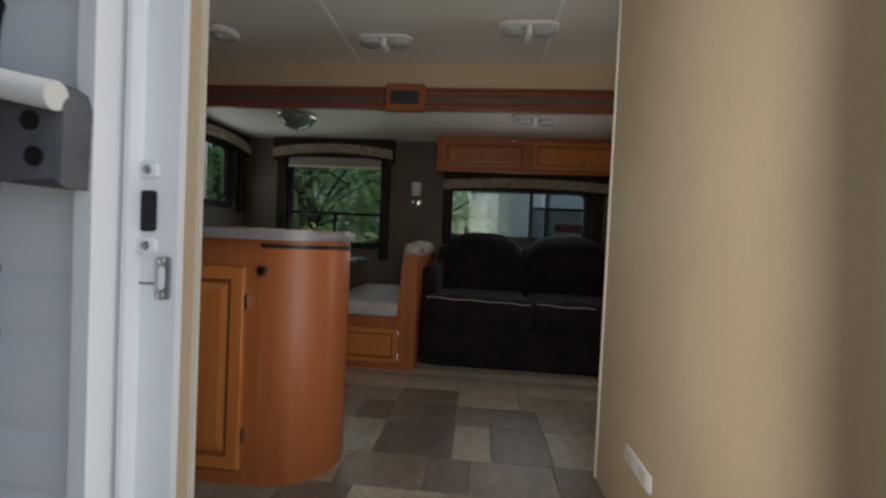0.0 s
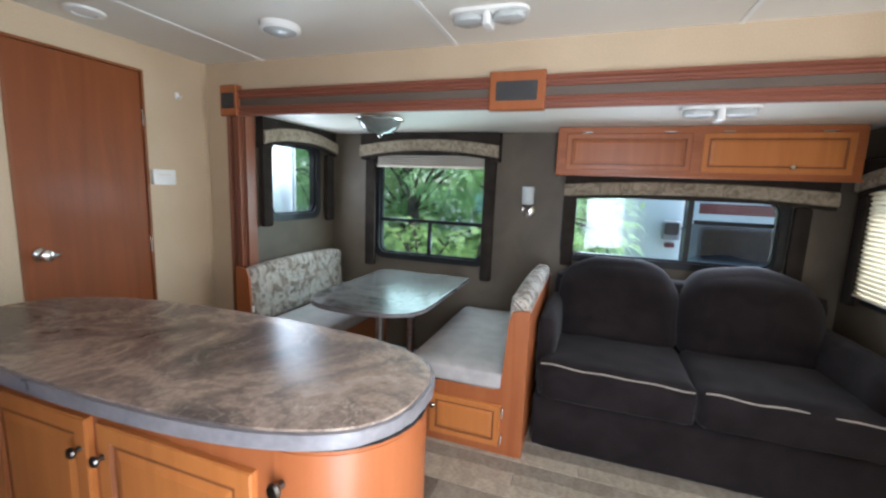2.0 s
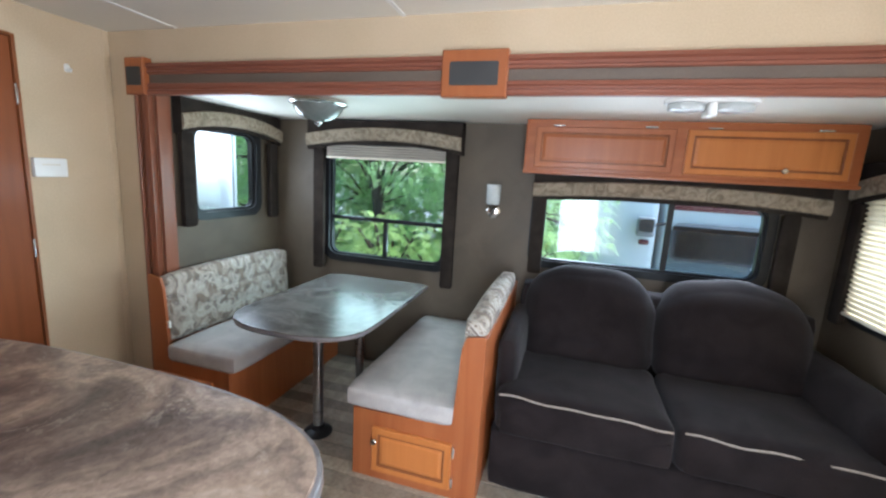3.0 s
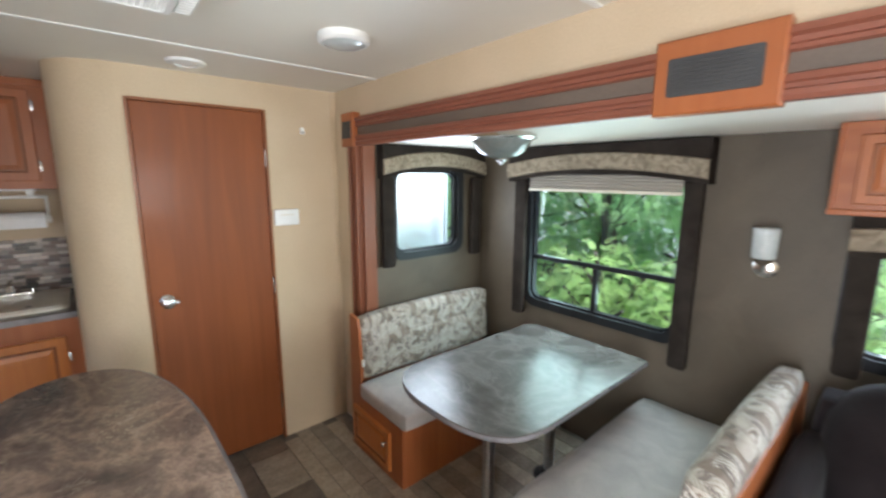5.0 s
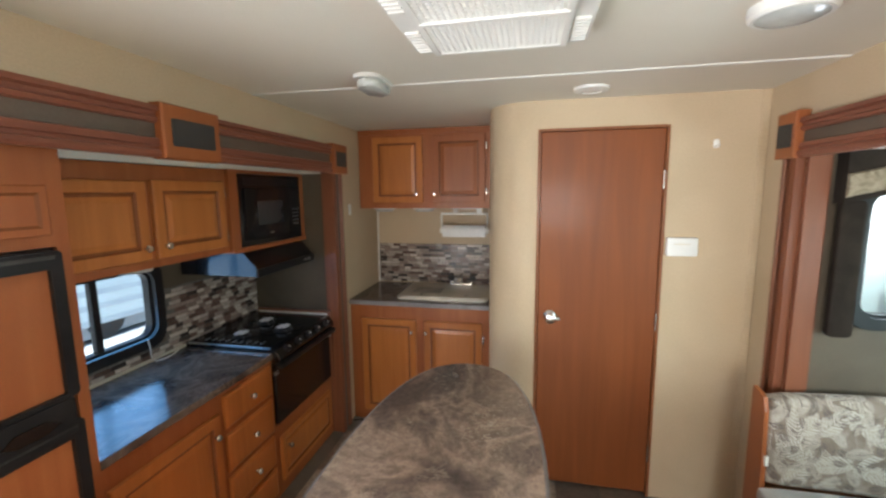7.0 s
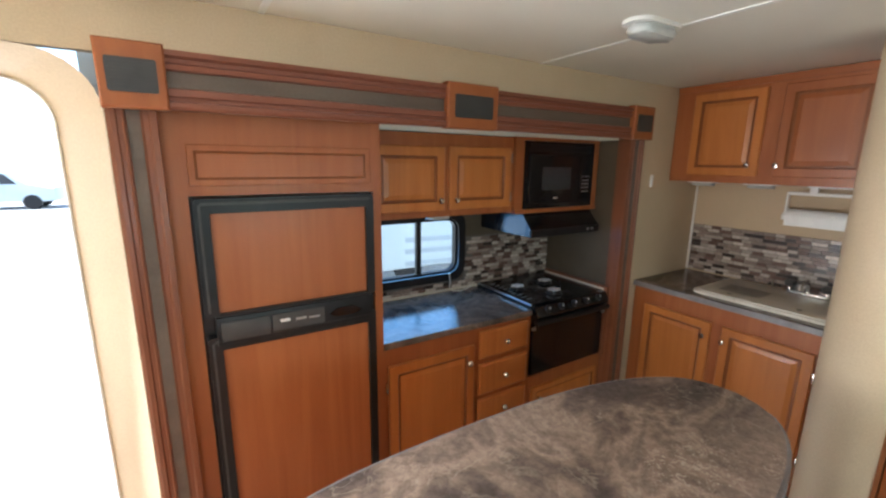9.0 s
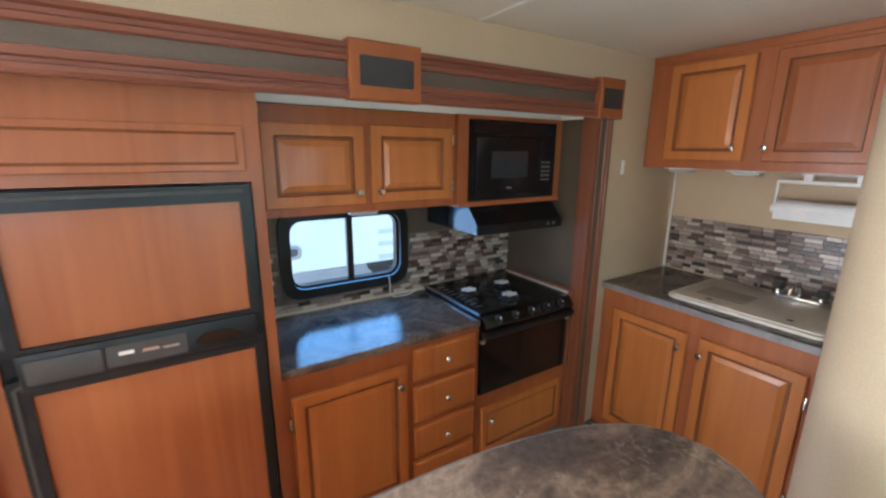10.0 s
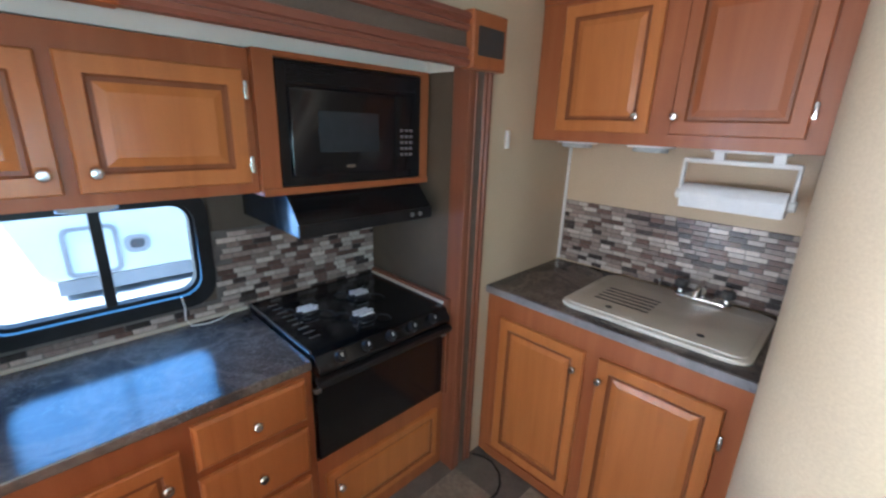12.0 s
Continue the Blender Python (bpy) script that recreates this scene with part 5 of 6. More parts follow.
cushion("seat_cushion", soft_block(-0.945, -0.415, BY - 0.012, N_BACK - 0.02, 0.348, 0.452, 0.030, 0.003, 1.0, 12, (0.0, 0.004, 0.012)), SEATCLOTH, (-0.68, 3.3, 0.35),
        "grey-beige cloth seat cushion on the bench beside the sofa")
cushion("seat_cushion", soft_block(-2.06, -1.60, BY + 0.01, N_BACK - 0.02, 0.348, 0.452, 0.030, 0.003, 5.0, 12, (0.0, 0.004, 0.012)), SEATCLOTH, (-1.85, 3.3, 0.35),
        "grey-beige cloth seat cushion on the wall bench")


def back_cushion(x0, x1, tilt, label, seed, top=0.845, y0=BY + 0.022):
    bm = soft_block(x0, x1, y0, N_BACK - 0.05, 0.44, top, 0.035, 0.003, seed, 14, (0.008, 0.0, 0.006))
    for v in bm.verts:                      # a seam across, and a lean to the back
        s = math.exp(-((v.co.z - 0.655) / 0.012) ** 2)
        mid = (x0 + x1) / 2
        v.co.x += (mid - v.co.x) * 0.22 * s
        v.co.x += tilt * (v.co.z - 0.44)
        edge = 4 * (v.co.y - BY) * (N_BACK - v.co.y) / (N_BACK - BY) ** 2
        v.co.z += 0.02 * edge * (v.co.z - 0.44) / 0.4
    return cushion("back_cushion", bm, FLORAL, ((x0 + x1) / 2, 3.3, 0.45), label)


back_cushion(-0.425, -0.325, 0.05, "leaf-patterned beige back cushion on the bench by the sofa", 2.0)
wall_back = back_cushion(-2.152, -2.052, -0.05, "leaf-patterned beige back cushion on the wall bench", 3.0, 0.808, BY + 0.05)
part("fabric_tag", box(-2.078, -2.056, 2.845, 2.858, 0.53, 0.57, 0.001), WHITE, wall_back, "small white fabric tag")

tb = thing("dinette_table", (-1.245, 3.27, 0), "grey-brown laminate dinette table with rounded end", "table")
TX0, TX1, TY0, TY1 = -1.625, -0.885, 2.70, 3.81
pts = [(TX1, TY1 - 0.02), (TX1 - 0.02, TY1), (TX0 + 0.05, TY1), (TX0, TY1 - 0.05)]
for i in range(25):
    a = radians(180 + 180 * i / 24)
    c, s = math.cos(a), math.sin(a)
    pts.append(((TX0 + TX1) / 2 + math.copysign(abs(c) ** 0.72, c) * (TX1 - TX0) / 2, TY0 + 0.30 - abs(s) ** 0.72 * 0.30))
part("tabletop", prism(pts, facing((0, 0, 0.672), "up"), 0.026, 0.006), TABLE, tb, "glossy marbled laminate top", smooth=True)
part("edge_trim", prism([((TX0 + TX1) / 2 + (x - (TX0 + TX1) / 2) * 1.004, 3.27 + (y - 3.27) * 1.003) for x, y in pts], facing((0, 0, 0.677), "up"), 0.015, 0.003), COUNTER_EDGE, tb, "grey edge trim", smooth=True)
for y in (3.02, 3.50):
    lg = part("leg", lathe([(0, 0.0), (0.026, 0.0), (0.026, 0.66), (0.055, 0.662), (0.055, 0.672), (0, 0.672)], Matrix.Translation((-1.235, y, 0)), 20), STEEL, tb, "grey metal pole", smooth=True)
    part("foot", lathe([(0, 0), (0.078, 0), (0.078, 0.006), (0.062, 0.016), (0.038, 0.024), (0.036, 0.045), (0.027, 0.047)], Matrix.Translation((-1.235, y, 0.0005)), 24), BLACK, lg, "black round floor socket", smooth=True)

# ---- sofa ----
sf = thing("sofa", (0.49, 3.4, 0), "dark charcoal microsuede two-seat sofa with pale piping", "sofa")
SX0, SX1 = -0.275, 1.255
skirt = soft_block(SX0, SX1, 2.945, 3.85, 0.0, 0.30, 0.03, 0.006, 3.3, 18, (0, 0.012, 0))
part("base", skirt, SUEDE, sf, "lower upholstered front", smooth=True)
for k, (a, b) in enumerate(((SX0 + 0.012, 0.488), (0.492, SX1 - 0.012))):
    front = soft_block(a, b, 2.925, 3.50, 0.285, 0.490, 0.05, 0.008, 7.0 + k, 18, (0.0, 0.018, 0.022))
    part("seat_cushion", front, SUEDE, sf, "plump seat cushion", smooth=True)
    part("apron", soft_block(a + 0.03, b - 0.01, 2.918, 2.96, 0.30, 0.415, 0.018, 0.004, 9.0 + k, 12, (0, 0.008, 0)), SUEDE, sf, smooth=True)
    pts = [(a + 0.02 + (b - a - 0.04) * i / 14, 2.926 + 0.006 * math.sin(i * 0.9 + k), 0.487 - 0.012 * k - 0.016 * (i / 14) + 0.004 * math.sin(i * 1.3)) for i in range(15)]
    part("piping", tube(pts, 0.0042, 6), PIPING, sf, "pale cream piping", smooth=True)


def sofa_back(x0, x1, seed):
    bm = soft_block(x0, x1, 3.42, 3.66, 0.42, 0.915, 0.11, 0.012, seed, 22, (0.0, 0.045, 0.0))
    for v in bm.verts:
        u = (v.co.x - (x0 + x1) / 2) / ((x1 - x0) / 2)
        h = (v.co.z - 0.42) / 0.5
        v.co.z += 0.055 * (1 - u * u) * max(0, h) - 0.075 * abs(u) ** 3 * max(0, h)
        v.co.y += 0.17 * max(0, h)
        crease = math.exp(-((h - 0.28) / 0.05) ** 2) * (0.55 + 0.45 * math.sin(u * 5 + seed))
        if v.co.y < 3.62:
            v.co.y += 0.018 * crease
    return bm


part("back_cushion", sofa_back(-0.225, 0.492, 1.7), SUEDE, sf, "rounded back cushion", smooth=True)
part("back_cushion", sofa_back(0.488, 1.215, 4.1), SUEDE, sf, "rounded back cushion", smooth=True)
part("back_frame", soft_block(SX0 + 0.02, SX1, 3.66, 3.85, 0.05, 0.84, 0.05, 0.006, 2.2, 10), SUEDE, sf, smooth=True)
part("arm", soft_block(SX0 - 0.005, SX0 + 0.085, 3.05, 3.72, 0.28, 0.70, 0.04, 0.008, 6.1, 12, (0.015, 0, 0.01)), SUEDE, sf, smooth=True)
part("arm", soft_block(SX1 - 0.10, SX1 + 0.06, 2.95, 3.75, 0.25, 0.66, 0.065, 0.010, 8.1, 12, (0.02, 0.01, 0.015)), SUEDE, sf, smooth=True)
part("fabric_tag", box(0.985, 1.035, 2.926, 2.929, 0.345, 0.350), PIPING, sf)

# overhead cabinet above the sofa
oh = thing("overhead_cabinet", (0.49, 3.8, 1.48), "cherry overhead cabinet with two flap doors", "wall cabinet")
part("body", box(-0.298, 1.286, 3.682, N_BACK - 0.001, 1.500, SLIDE_TOP - 0.003), CHERRY_X, oh)
part("bottom_rail", box(-0.305, 1.292, 3.668, 3.70, 1.483, 1.503, 0.004), CHERRY_X, oh)
part("end_lip", box(-0.302, -0.290, 3.672, N_BACK - 0.003, 1.485, SLIDE_TOP - 0.004, 0.002), CHERRY, oh)
for a, b, kn in ((-0.245, 0.470, None), (0.525, 1.235, (0.44, 0.035))):
    raised_door(oh, facing((a, 3.682, 1.520), "s"), b - a, 0.225, kn, 0, mat=CHERRY if a < 0 else HONEY, narrow=True)
    for f in (0.17, 0.83):
        x = a + (b - a) * f
        part("hinge", box(x - 0.032, x + 0.032, 3.668, 3.682, 1.748, 1.757, 0.003), CHROME, oh, "small nickel hinge")

# sconce
sn = thing("wall_sconce", (-0.50, N_BACK, 1.28), "white glass wall sconce with nickel bracket", "wall lamp")
part("shade", lathe([(0.0, 0), (0.040, 0), (0.043, 0.004), (0.047, 0.125), (0.044, 0.125), (0.040, 0.008), (0, 0.006)], Matrix.Translation((-0.50, N_BACK - 0.062, 1.275)), 22), OPAL, sn, "white glass cylinder", smooth=True)
part("wall_plate", lathe([(0, 0), (0.045, 0), (0.045, 0.006), (0.032, 0.014), (0, 0.016)], facing((-0.50, N_BACK, 1.225), "s"), 22), CHROME, sn, smooth=True)
part("cup", lathe([(0.012, -0.03), (0.03, -0.018), (0.045, 0.0), (0.040, 0.002), (0, 0.0)], Matrix.Translation((-0.50, N_BACK - 0.062, 1.273)), 20), CHROME, sn, smooth=True)
part("arm", tube([(-0.50, N_BACK - 0.012, 1.22), (-0.50, N_BACK - 0.05, 1.215), (-0.50, N_BACK - 0.062, 1.245)], 0.008, 8), CHROME, sn, smooth=True)

# ---- bathroom door and what hangs on its wall ----
bd = thing("bathroom_door", (END, 2.235, 0), "closed reddish cherry veneer bathroom door", "door", kind="structure")
part("leaf", box(END - 0.042, END - 0.004, 1.942, 2.528, 0.02, 1.945, 0.003), DOORWOOD, bd, "flat cherry veneer leaf")
bm = box(END - 0.052, END + 0.006, 1.926, 1.940, 0, 1.958)
box(END - 0.052, END + 0.006, 2.530, 2.544, 0, 1.958, bm=bm)
box(END - 0.052, END + 0.006, 1.940, 2.530, 1.947, 1.960, bm=bm)
part("door_frame", bm, GLAZE, bd, "thin dark frame")
m = facing((END - 0.004, 2.005, 0.985), "e")
dk = part("door_knob", lathe([(0, 0), (0.032, 0), (0.032, 0.004), (0.026, 0.010), (0.012, 0.014), (0.011, 0.034), (0.022, 0.042), (0.028, 0.052), (0.027, 0.062), (0.018, 0.068), (0, 0.069)], m, 22), CHROME, bd, "shiny nickel door knob", smooth=True)
part("lever", box(END + 0.044, END + 0.058, 2.005, 2.055, 0.976, 0.994, 0.005), CHROME, dk)
for z in (0.25, 0.98, 1.70):
    part("hinge", box(END - 0.004, END + 0.009, 2.524, 2.534, z - 0.045, z + 0.045, 0.002), CHROME, bd, "brass-toned hinge")
th = thing("thermostat", (END, 2.622, 1.37), "white rectangular thermostat on the wall", "thermostat")
part("case", prism(rounded(2.553, 2.692, 1.325, 1.416, 0.008, 3), facing((END + 0.001, 0, 0), "e"), 0.026, 0.004), WHITE, th, smooth=True)
part("slot", prism([(2.585, 1.382), (2.66, 1.382), (2.66, 1.388), (2.585, 1.388)], facing((END + 0.027, 0, 0), "e"), 0.001), CREAM, th)
hk = thing("wall_hook", (END, 2.745, 1.86), "small white plastic wall hook", "hook")
part("plate", prism(rounded(2.732, 2.758, 1.842, 1.882, 0.010, 4), facing((END + 0.001, 0, 0), "e"), 0.006, 0.002), WHITE, hk, smooth=True)
part("peg", tube([(END + 0.006, 2.745, 1.852), (END + 0.026, 2.745, 1.846), (END + 0.034, 2.745, 1.858)], 0.006, 8), WHITE, hk, smooth=True)
sw = thing("light_switch", (-3.01, SOUTH, 1.53), "narrow white switch on the wall beside the sink", "switch")
part("rocker", prism(rounded(0.0, 0.022, 1.494, 1.568, 0.004, 2), facing((-3.0, SOUTH + 0.001, 0), "n"), 0.012, 0.003), WHITE, sw, smooth=True)
ot = thing("wall_outlet", (0.592, 1.31, 0.26), "white wall outlet low on the partition", "outlet")
part("cover_plate", prism(rounded(-1.402, -1.212, 0.236, 0.286, 0.006, 3), facing((0.591, 0, 0), "w"), 0.006, 0.002), WHITE, ot, smooth=True)
for y in (-1.355, -1.26):
    part("socket", prism(rounded(y - 0.022, y + 0.022, 0.245, 0.277, 0.008, 3), facing((0.585, 0, 0), "w"), 0.002), CREAM, ot)

# cord by the kitchen window
cd = thing("shade_cord", (-1.93, 0.1, 0.826), "thin white cord hanging onto the counter", "cord")
part("cord", tube([(-1.885, S_BACK + 0.03, 0.945), (-1.89, S_BACK + 0.035, 0.90), (-1.885, S_BACK + 0.04, 0.86), (-1.90, S_BACK + 0.05, 0.832), (-1.95, S_BACK + 0.06, 0.830), (-2.0, S_BACK + 0.055, 0.832), (-2.04, S_BACK + 0.05, 0.845)], 0.0028, 6), WHITE, cd, smooth=True)


# dark cord lying in the corner by the sink cabinet
fc2 = thing("floor_cord", (-2.85, 0.78, 0.0), "dark cord looped on the floor by the sink cabinet", "cord")
part("cord", tube([(-2.90, 0.66, 0.006), (-2.925, 0.71, 0.006), (-2.93, 0.76, 0.006), (-2.90, 0.83, 0.006), (-2.85, 0.872, 0.006), (-2.80, 0.89, 0.006), (-2.71, 0.89, 0.006)], 0.005, 8), BLACK, fc2, smooth=True)
# ---- the trailer's outer side by the entry ----
bm = bmesh.new()
prof = []
z = -0.35
while z < 2.25:
    for lap in (0.104, 0.066):
        prof += [(0.4770 - 0.0065 * math.sin(math.pi * f) ** 0.6 - 0.0015 * (1 - f), z + lap * f) for f in (0.0, 0.04, 0.12, 0.25, 0.5, 0.75, 0.88, 0.96)]
        z += lap
a = [bm.verts.new((-0.400, y, zz)) for y, zz in prof]
b = [bm.verts.new((-0.278, y, zz)) for y, zz in prof]
for i in range(len(prof) - 1):
    bm.faces.new((a[i], a[i + 1], b[i + 1], b[i]))
structure("siding", bm, SIDING, "white corrugated aluminium siding beside the door", "siding", smooth=True)
bm = bmesh.new()
a = [bm.verts.new((0.70, y, zz)) for y, zz in prof]
b = [bm.verts.new((3.6, y, zz)) for y, zz in prof]
for i in range(len(prof) - 1):
    bm.faces.new((a[i], a[i + 1], b[i + 1], b[i]))
structure("siding_east", bm, SIDING, "white corrugated aluminium siding past the door", "siding")
structure("slide_seal", box(-0.499, -0.397, 0.445, 0.50, -0.2, 1.9, 0.006), BLACK, "black rubber seal of the slide-out", "seal")

# door frame: an aluminium ring with rounded corners, stepped
fm = facing((0, 0.502, 0), "s")
df = thing("entry_door_frame", (0.13, 0.58, 0), "white aluminium entry door frame with rounded corners", "door frame", kind="structure")
part("outer_flange", ring(rounded(-0.2723, 0.70, -0.14, 1.925, 0.15, 8), rounded(-0.2121, 0.584, -0.03, 1.852, 0.12, 8), fm, 0.010), FRAMEWHITE, df, smooth=True)
part("inner_lip", ring(rounded(-0.2587, 0.64, -0.10, 1.905, 0.14, 8), rounded(-0.2529, 0.632, -0.09, 1.897, 0.135, 8), fm @ Matrix.Translation((0, 0, 0.010)), 0.018), FRAMEWHITE, df, smooth=True)
part("edge_bead", ring(rounded(-0.2839, 0.705, -0.145, 1.935, 0.155, 8), rounded(-0.2655, 0.690, -0.128, 1.915, 0.145, 8), fm, 0.055), FRAMEWHITE, df, smooth=True)
lo, hi = rounded(-0.215, 0.586, -0.03, 1.855, 0.12, 8), rounded(-0.342, 0.590, -0.006, 1.922, 0.16, 8)
bm = bmesh.new()
la, lb, lc = ([bm.verts.new((u, y, v)) for u, v in o] for o, y in ((lo, 0.502), (lo, 0.524), (hi, SOUTH - 0.001)))
for p, q in ((la, lb), (lb, lc)):
    for i in range(len(p)):
        bm.faces.new((p[i], p[(i + 1) % len(p)], q[(i + 1) % len(p)], q[i]))
part("jamb_liner", bm, WALLPAPER, df, "beige splayed jamb", smooth=True)
part("liner_edge", ring(rounded(-0.2155, 0.5865, -0.0305, 1.8555, 0.12, 8), rounded(-0.2102, 0.580, -0.026, 1.849, 0.117, 8), facing((0, 0.529, 0), "s"), 0.005), CREAM, df, "cream edge strip", smooth=True)
W0 = Matrix.Translation((0, 0, 0.0105))
# No real cut-out: a black plate paints the dark inside the latch opening.
part("latch_hole", prism(rounded(-0.2518, -0.2356, 0.8852, 0.9285, 0.003, 2), fm @ W0, 0.002), BLACK, df, "black plate drawn for the latch opening")
for z in (0.9501, 0.8702):
    lt = part("latch_plate", prism(rounded(-0.2534, -0.2324, z - 0.008, z + 0.008, 0.004, 2), fm @ W0, 0.006, 0.002), FRAMEWHITE, df, smooth=True)
    part("screw", lathe([(0, 0), (0.005, 0), (0.004, 0.003), (0, 0.0035)], fm @ Matrix.Translation((-0.2421, z, 0.0165)), 10), STEEL, lt)
part("scribe_line", prism([(-0.2534, 0.8289), (-0.234, 0.8289), (-0.234, 0.8306), (-0.2534, 0.8306)], fm @ W0, 0.001), DARKGREY, df)
sp = part("strike_plate", prism(rounded(-0.2332, -0.2162, 0.8135, 0.8593, 0.004, 3), fm @ W0, 0.004, 0.001), STEEL, df, "grey steel strike plate", smooth=True)
part("strike_slot", prism(rounded(-0.2279, -0.2214, 0.8244, 0.8493, 0.003, 2), fm @ Matrix.Translation((0, 0, 0.0145)), 0.0008), FRAMEWHITE, sp)
for z in (0.8185, 0.8543):
    part("screw", lathe([(0, 0), (0.004, 0), (0.003, 0.002), (0, 0.0025)], fm @ Matrix.Translation((-0.2246, z, 0.0145)), 10), CHROME, sp)
structure("door_threshold", box(-0.24, 0.585, 0.505, SOUTH, -0.045, -0.005, 0.004), STEEL, "metal threshold at the entry", "threshold")

gh = thing("grab_handle", (-0.33, 0.44, 0.95), "grey rubber grab handle bracket with white bar", "grab handle")
m = facing((0, 0.476, 0), "s")
bk = part("bracket", prism([(-0.400, 0.932), (-0.328, 0.925), (-0.2690, 0.922), (-0.2665, 0.996), (-0.271, 1.011), (-0.284, 1.019), (-0.304, 1.018), (-0.318, 1.009), (-0.345, 1.010), (-0.400, 1.006)], m, 0.056, 0.008), RUBBERGREY, gh, "grey rubber bracket", smooth=True)
# Bolt holes are flat black discs, with the shade inside them as colour.
for u, v in ((-0.300, 0.981), (-0.295, 0.949)):
    part("bolt_hole", lathe([(0, 0), (0.009, 0), (0.009, 0.0015), (0, 0.0015)], m @ Matrix.Translation((u, v, 0.0562)), 16), BLACK, bk, "black disc drawn for the bolt hole")
part("bar", tube([(-0.268, 0.414, 1.001), (-0.300, 0.408, 1.006), (-0.36, 0.398, 1.018), (-0.50, 0.37, 1.05)], 0.013, 14), WHITE, gh, "white padded bar", smooth=True)

# roof and belly close the trailer
structure("roof", box(-3.75, 3.65, SOUTH - 0.19, NORTH + 0.08, CEIL + 0.082, CEIL + 0.16), RVWHITE, "white trailer roof", "roof")
structure("slide_roof_north", box(N_WEST - 0.06, N_EAST + 0.06, NORTH + 0.08, N_BACK + 0.06, SLIDE_TOP + 0.082, SLIDE_TOP + 0.12), RVWHITE, "white slide-out roof", "roof")
structure("slide_roof_south", box(S_WEST - 0.06, S_EAST + 0.03, S_BACK - 0.06, SOUTH - 0.20, S_TOP + 0.062, S_TOP + 0.10), RVWHITE, "white slide-out roof", "roof")
structure("belly", box(-3.7, 3.6, 0.48, NORTH + 0.05, -0.34, -0.122), RVGREY, "grey underbelly of the trailer", "underbelly")
structure("entry_step", box(-0.25, 0.50, 0.10, 0.45, -0.42, -0.39, 0.006), STEEL, "folding metal entry step", "step")
for x in (-0.23, 0.46):
    structure("entry_step_arm", box(x, x + 0.02, 0.28, 0.48, -0.40, -0.20, 0.003), STEEL, "metal arm of the entry step", "step")
GZ = -0.62
structure("ground", box(-300, 300, -300, 300, GZ - 0.2, GZ), GRAVEL, "pale gravel lot reaching the horizon", "ground")


# ---- neighbouring trailers and vehicles ----
def trailer(x0, x1, y0, y1, label, windows=(), stripe=None, z0=-0.15, z1=2.35, paint=None, nose=None):
    """A travel trailer; windows: (side, u, v, w, h) with u along that side."""
    t = thing("travel_trailer", ((x0 + x1) / 2, (y0 + y1) / 2, GZ), label, "travel trailer")
    if nose:                                     # a raked front, as (x, z) from the bottom up
        part("body", prism([(x0, z0)] + nose + [(x0, z1)], Matrix.Translation((0, y1, 0)) @ Matrix.Rotation(radians(90), 4, "X"), y1 - y0, 0.05), paint or RVWHITE, t, smooth=True)
    else:
        part("body", box(x0, x1, y0, y1, z0, z1, 0.10), paint or RVWHITE, t, smooth=True)
    part("roof_unit", box((x0 + x1) / 2 - 0.4, (x0 + x1) / 2 + 0.4, (y0 + y1) / 2 - 0.35, (y0 + y1) / 2 + 0.35, z1, z1 + 0.22, 0.05), RVWHITE, t)
    part("skirt", box(x0 + 0.03, x1 - (0.20 if nose else 0.03), y0 + 0.03, y1 - 0.03, z0 - 0.18, z0 + 0.0), RVGREY, t)
    for side, u, v, w, h in windows:
        face = {"n": (0, y1 + 0.001, 0), "s": (0, y0 - 0.001, 0), "e": (x1 + 0.001, 0, 0), "w": (x0 - 0.001, 0, 0)}[side]
        m = facing(face, side)
        wi = part("window", ring(rounded(u, u + w, v, v + h, 0.09), rounded(u + 0.05, u + w - 0.05, v + 0.05, v + h - 0.05, 0.06), m, 0.03), RVGREY, t, smooth=True)
        part("pane", prism(rounded(u + 0.04, u + w - 0.04, v + 0.04, v + h - 0.04, 0.06), m, 0.012), RVWHITE if 0.28 < w < 0.75 else TINT, wi)
    if stripe:
        for side, z in stripe:
            m = facing({"n": (0, y1 + 0.001, 0), "s": (0, y0 - 0.001, 0), "e": (x1 + 0.001, 0, 0)}[side], side)
            a, b = (x0 + 0.12, x1 - 0.12) if side == "s" else ((-x1 + 0.12, -x0 - 0.12) if side == "n" else (y0 + 0.12, y1 - 0.12))
            part("stripe", prism([(a, z), (b, z), (b, z + 0.16), (a, z + 0.16)], m, 0.006), RVRED, t)
    cx, cy = (x0 + x1) / 2, (y0 + y1) / 2
    for sx in (-0.45, 0.45):
        for y in (y0 + 0.12, y1 - 0.12):
            wh = part("wheel", lathe([(0, -0.1), (0.18, -0.1), (0.18, -0.09), (0.31, -0.10), (0.33, -0.07), (0.33, 0.07), (0.31, 0.10), (0.18, 0.09), (0.18, 0.1), (0, 0.1)],
                      Matrix.Translation((cx + sx * 1.6, y, GZ + 0.33)) @ Matrix.Rotation(radians(90), 4, "X"), 20), BLACK, t, smooth=True)
    return t


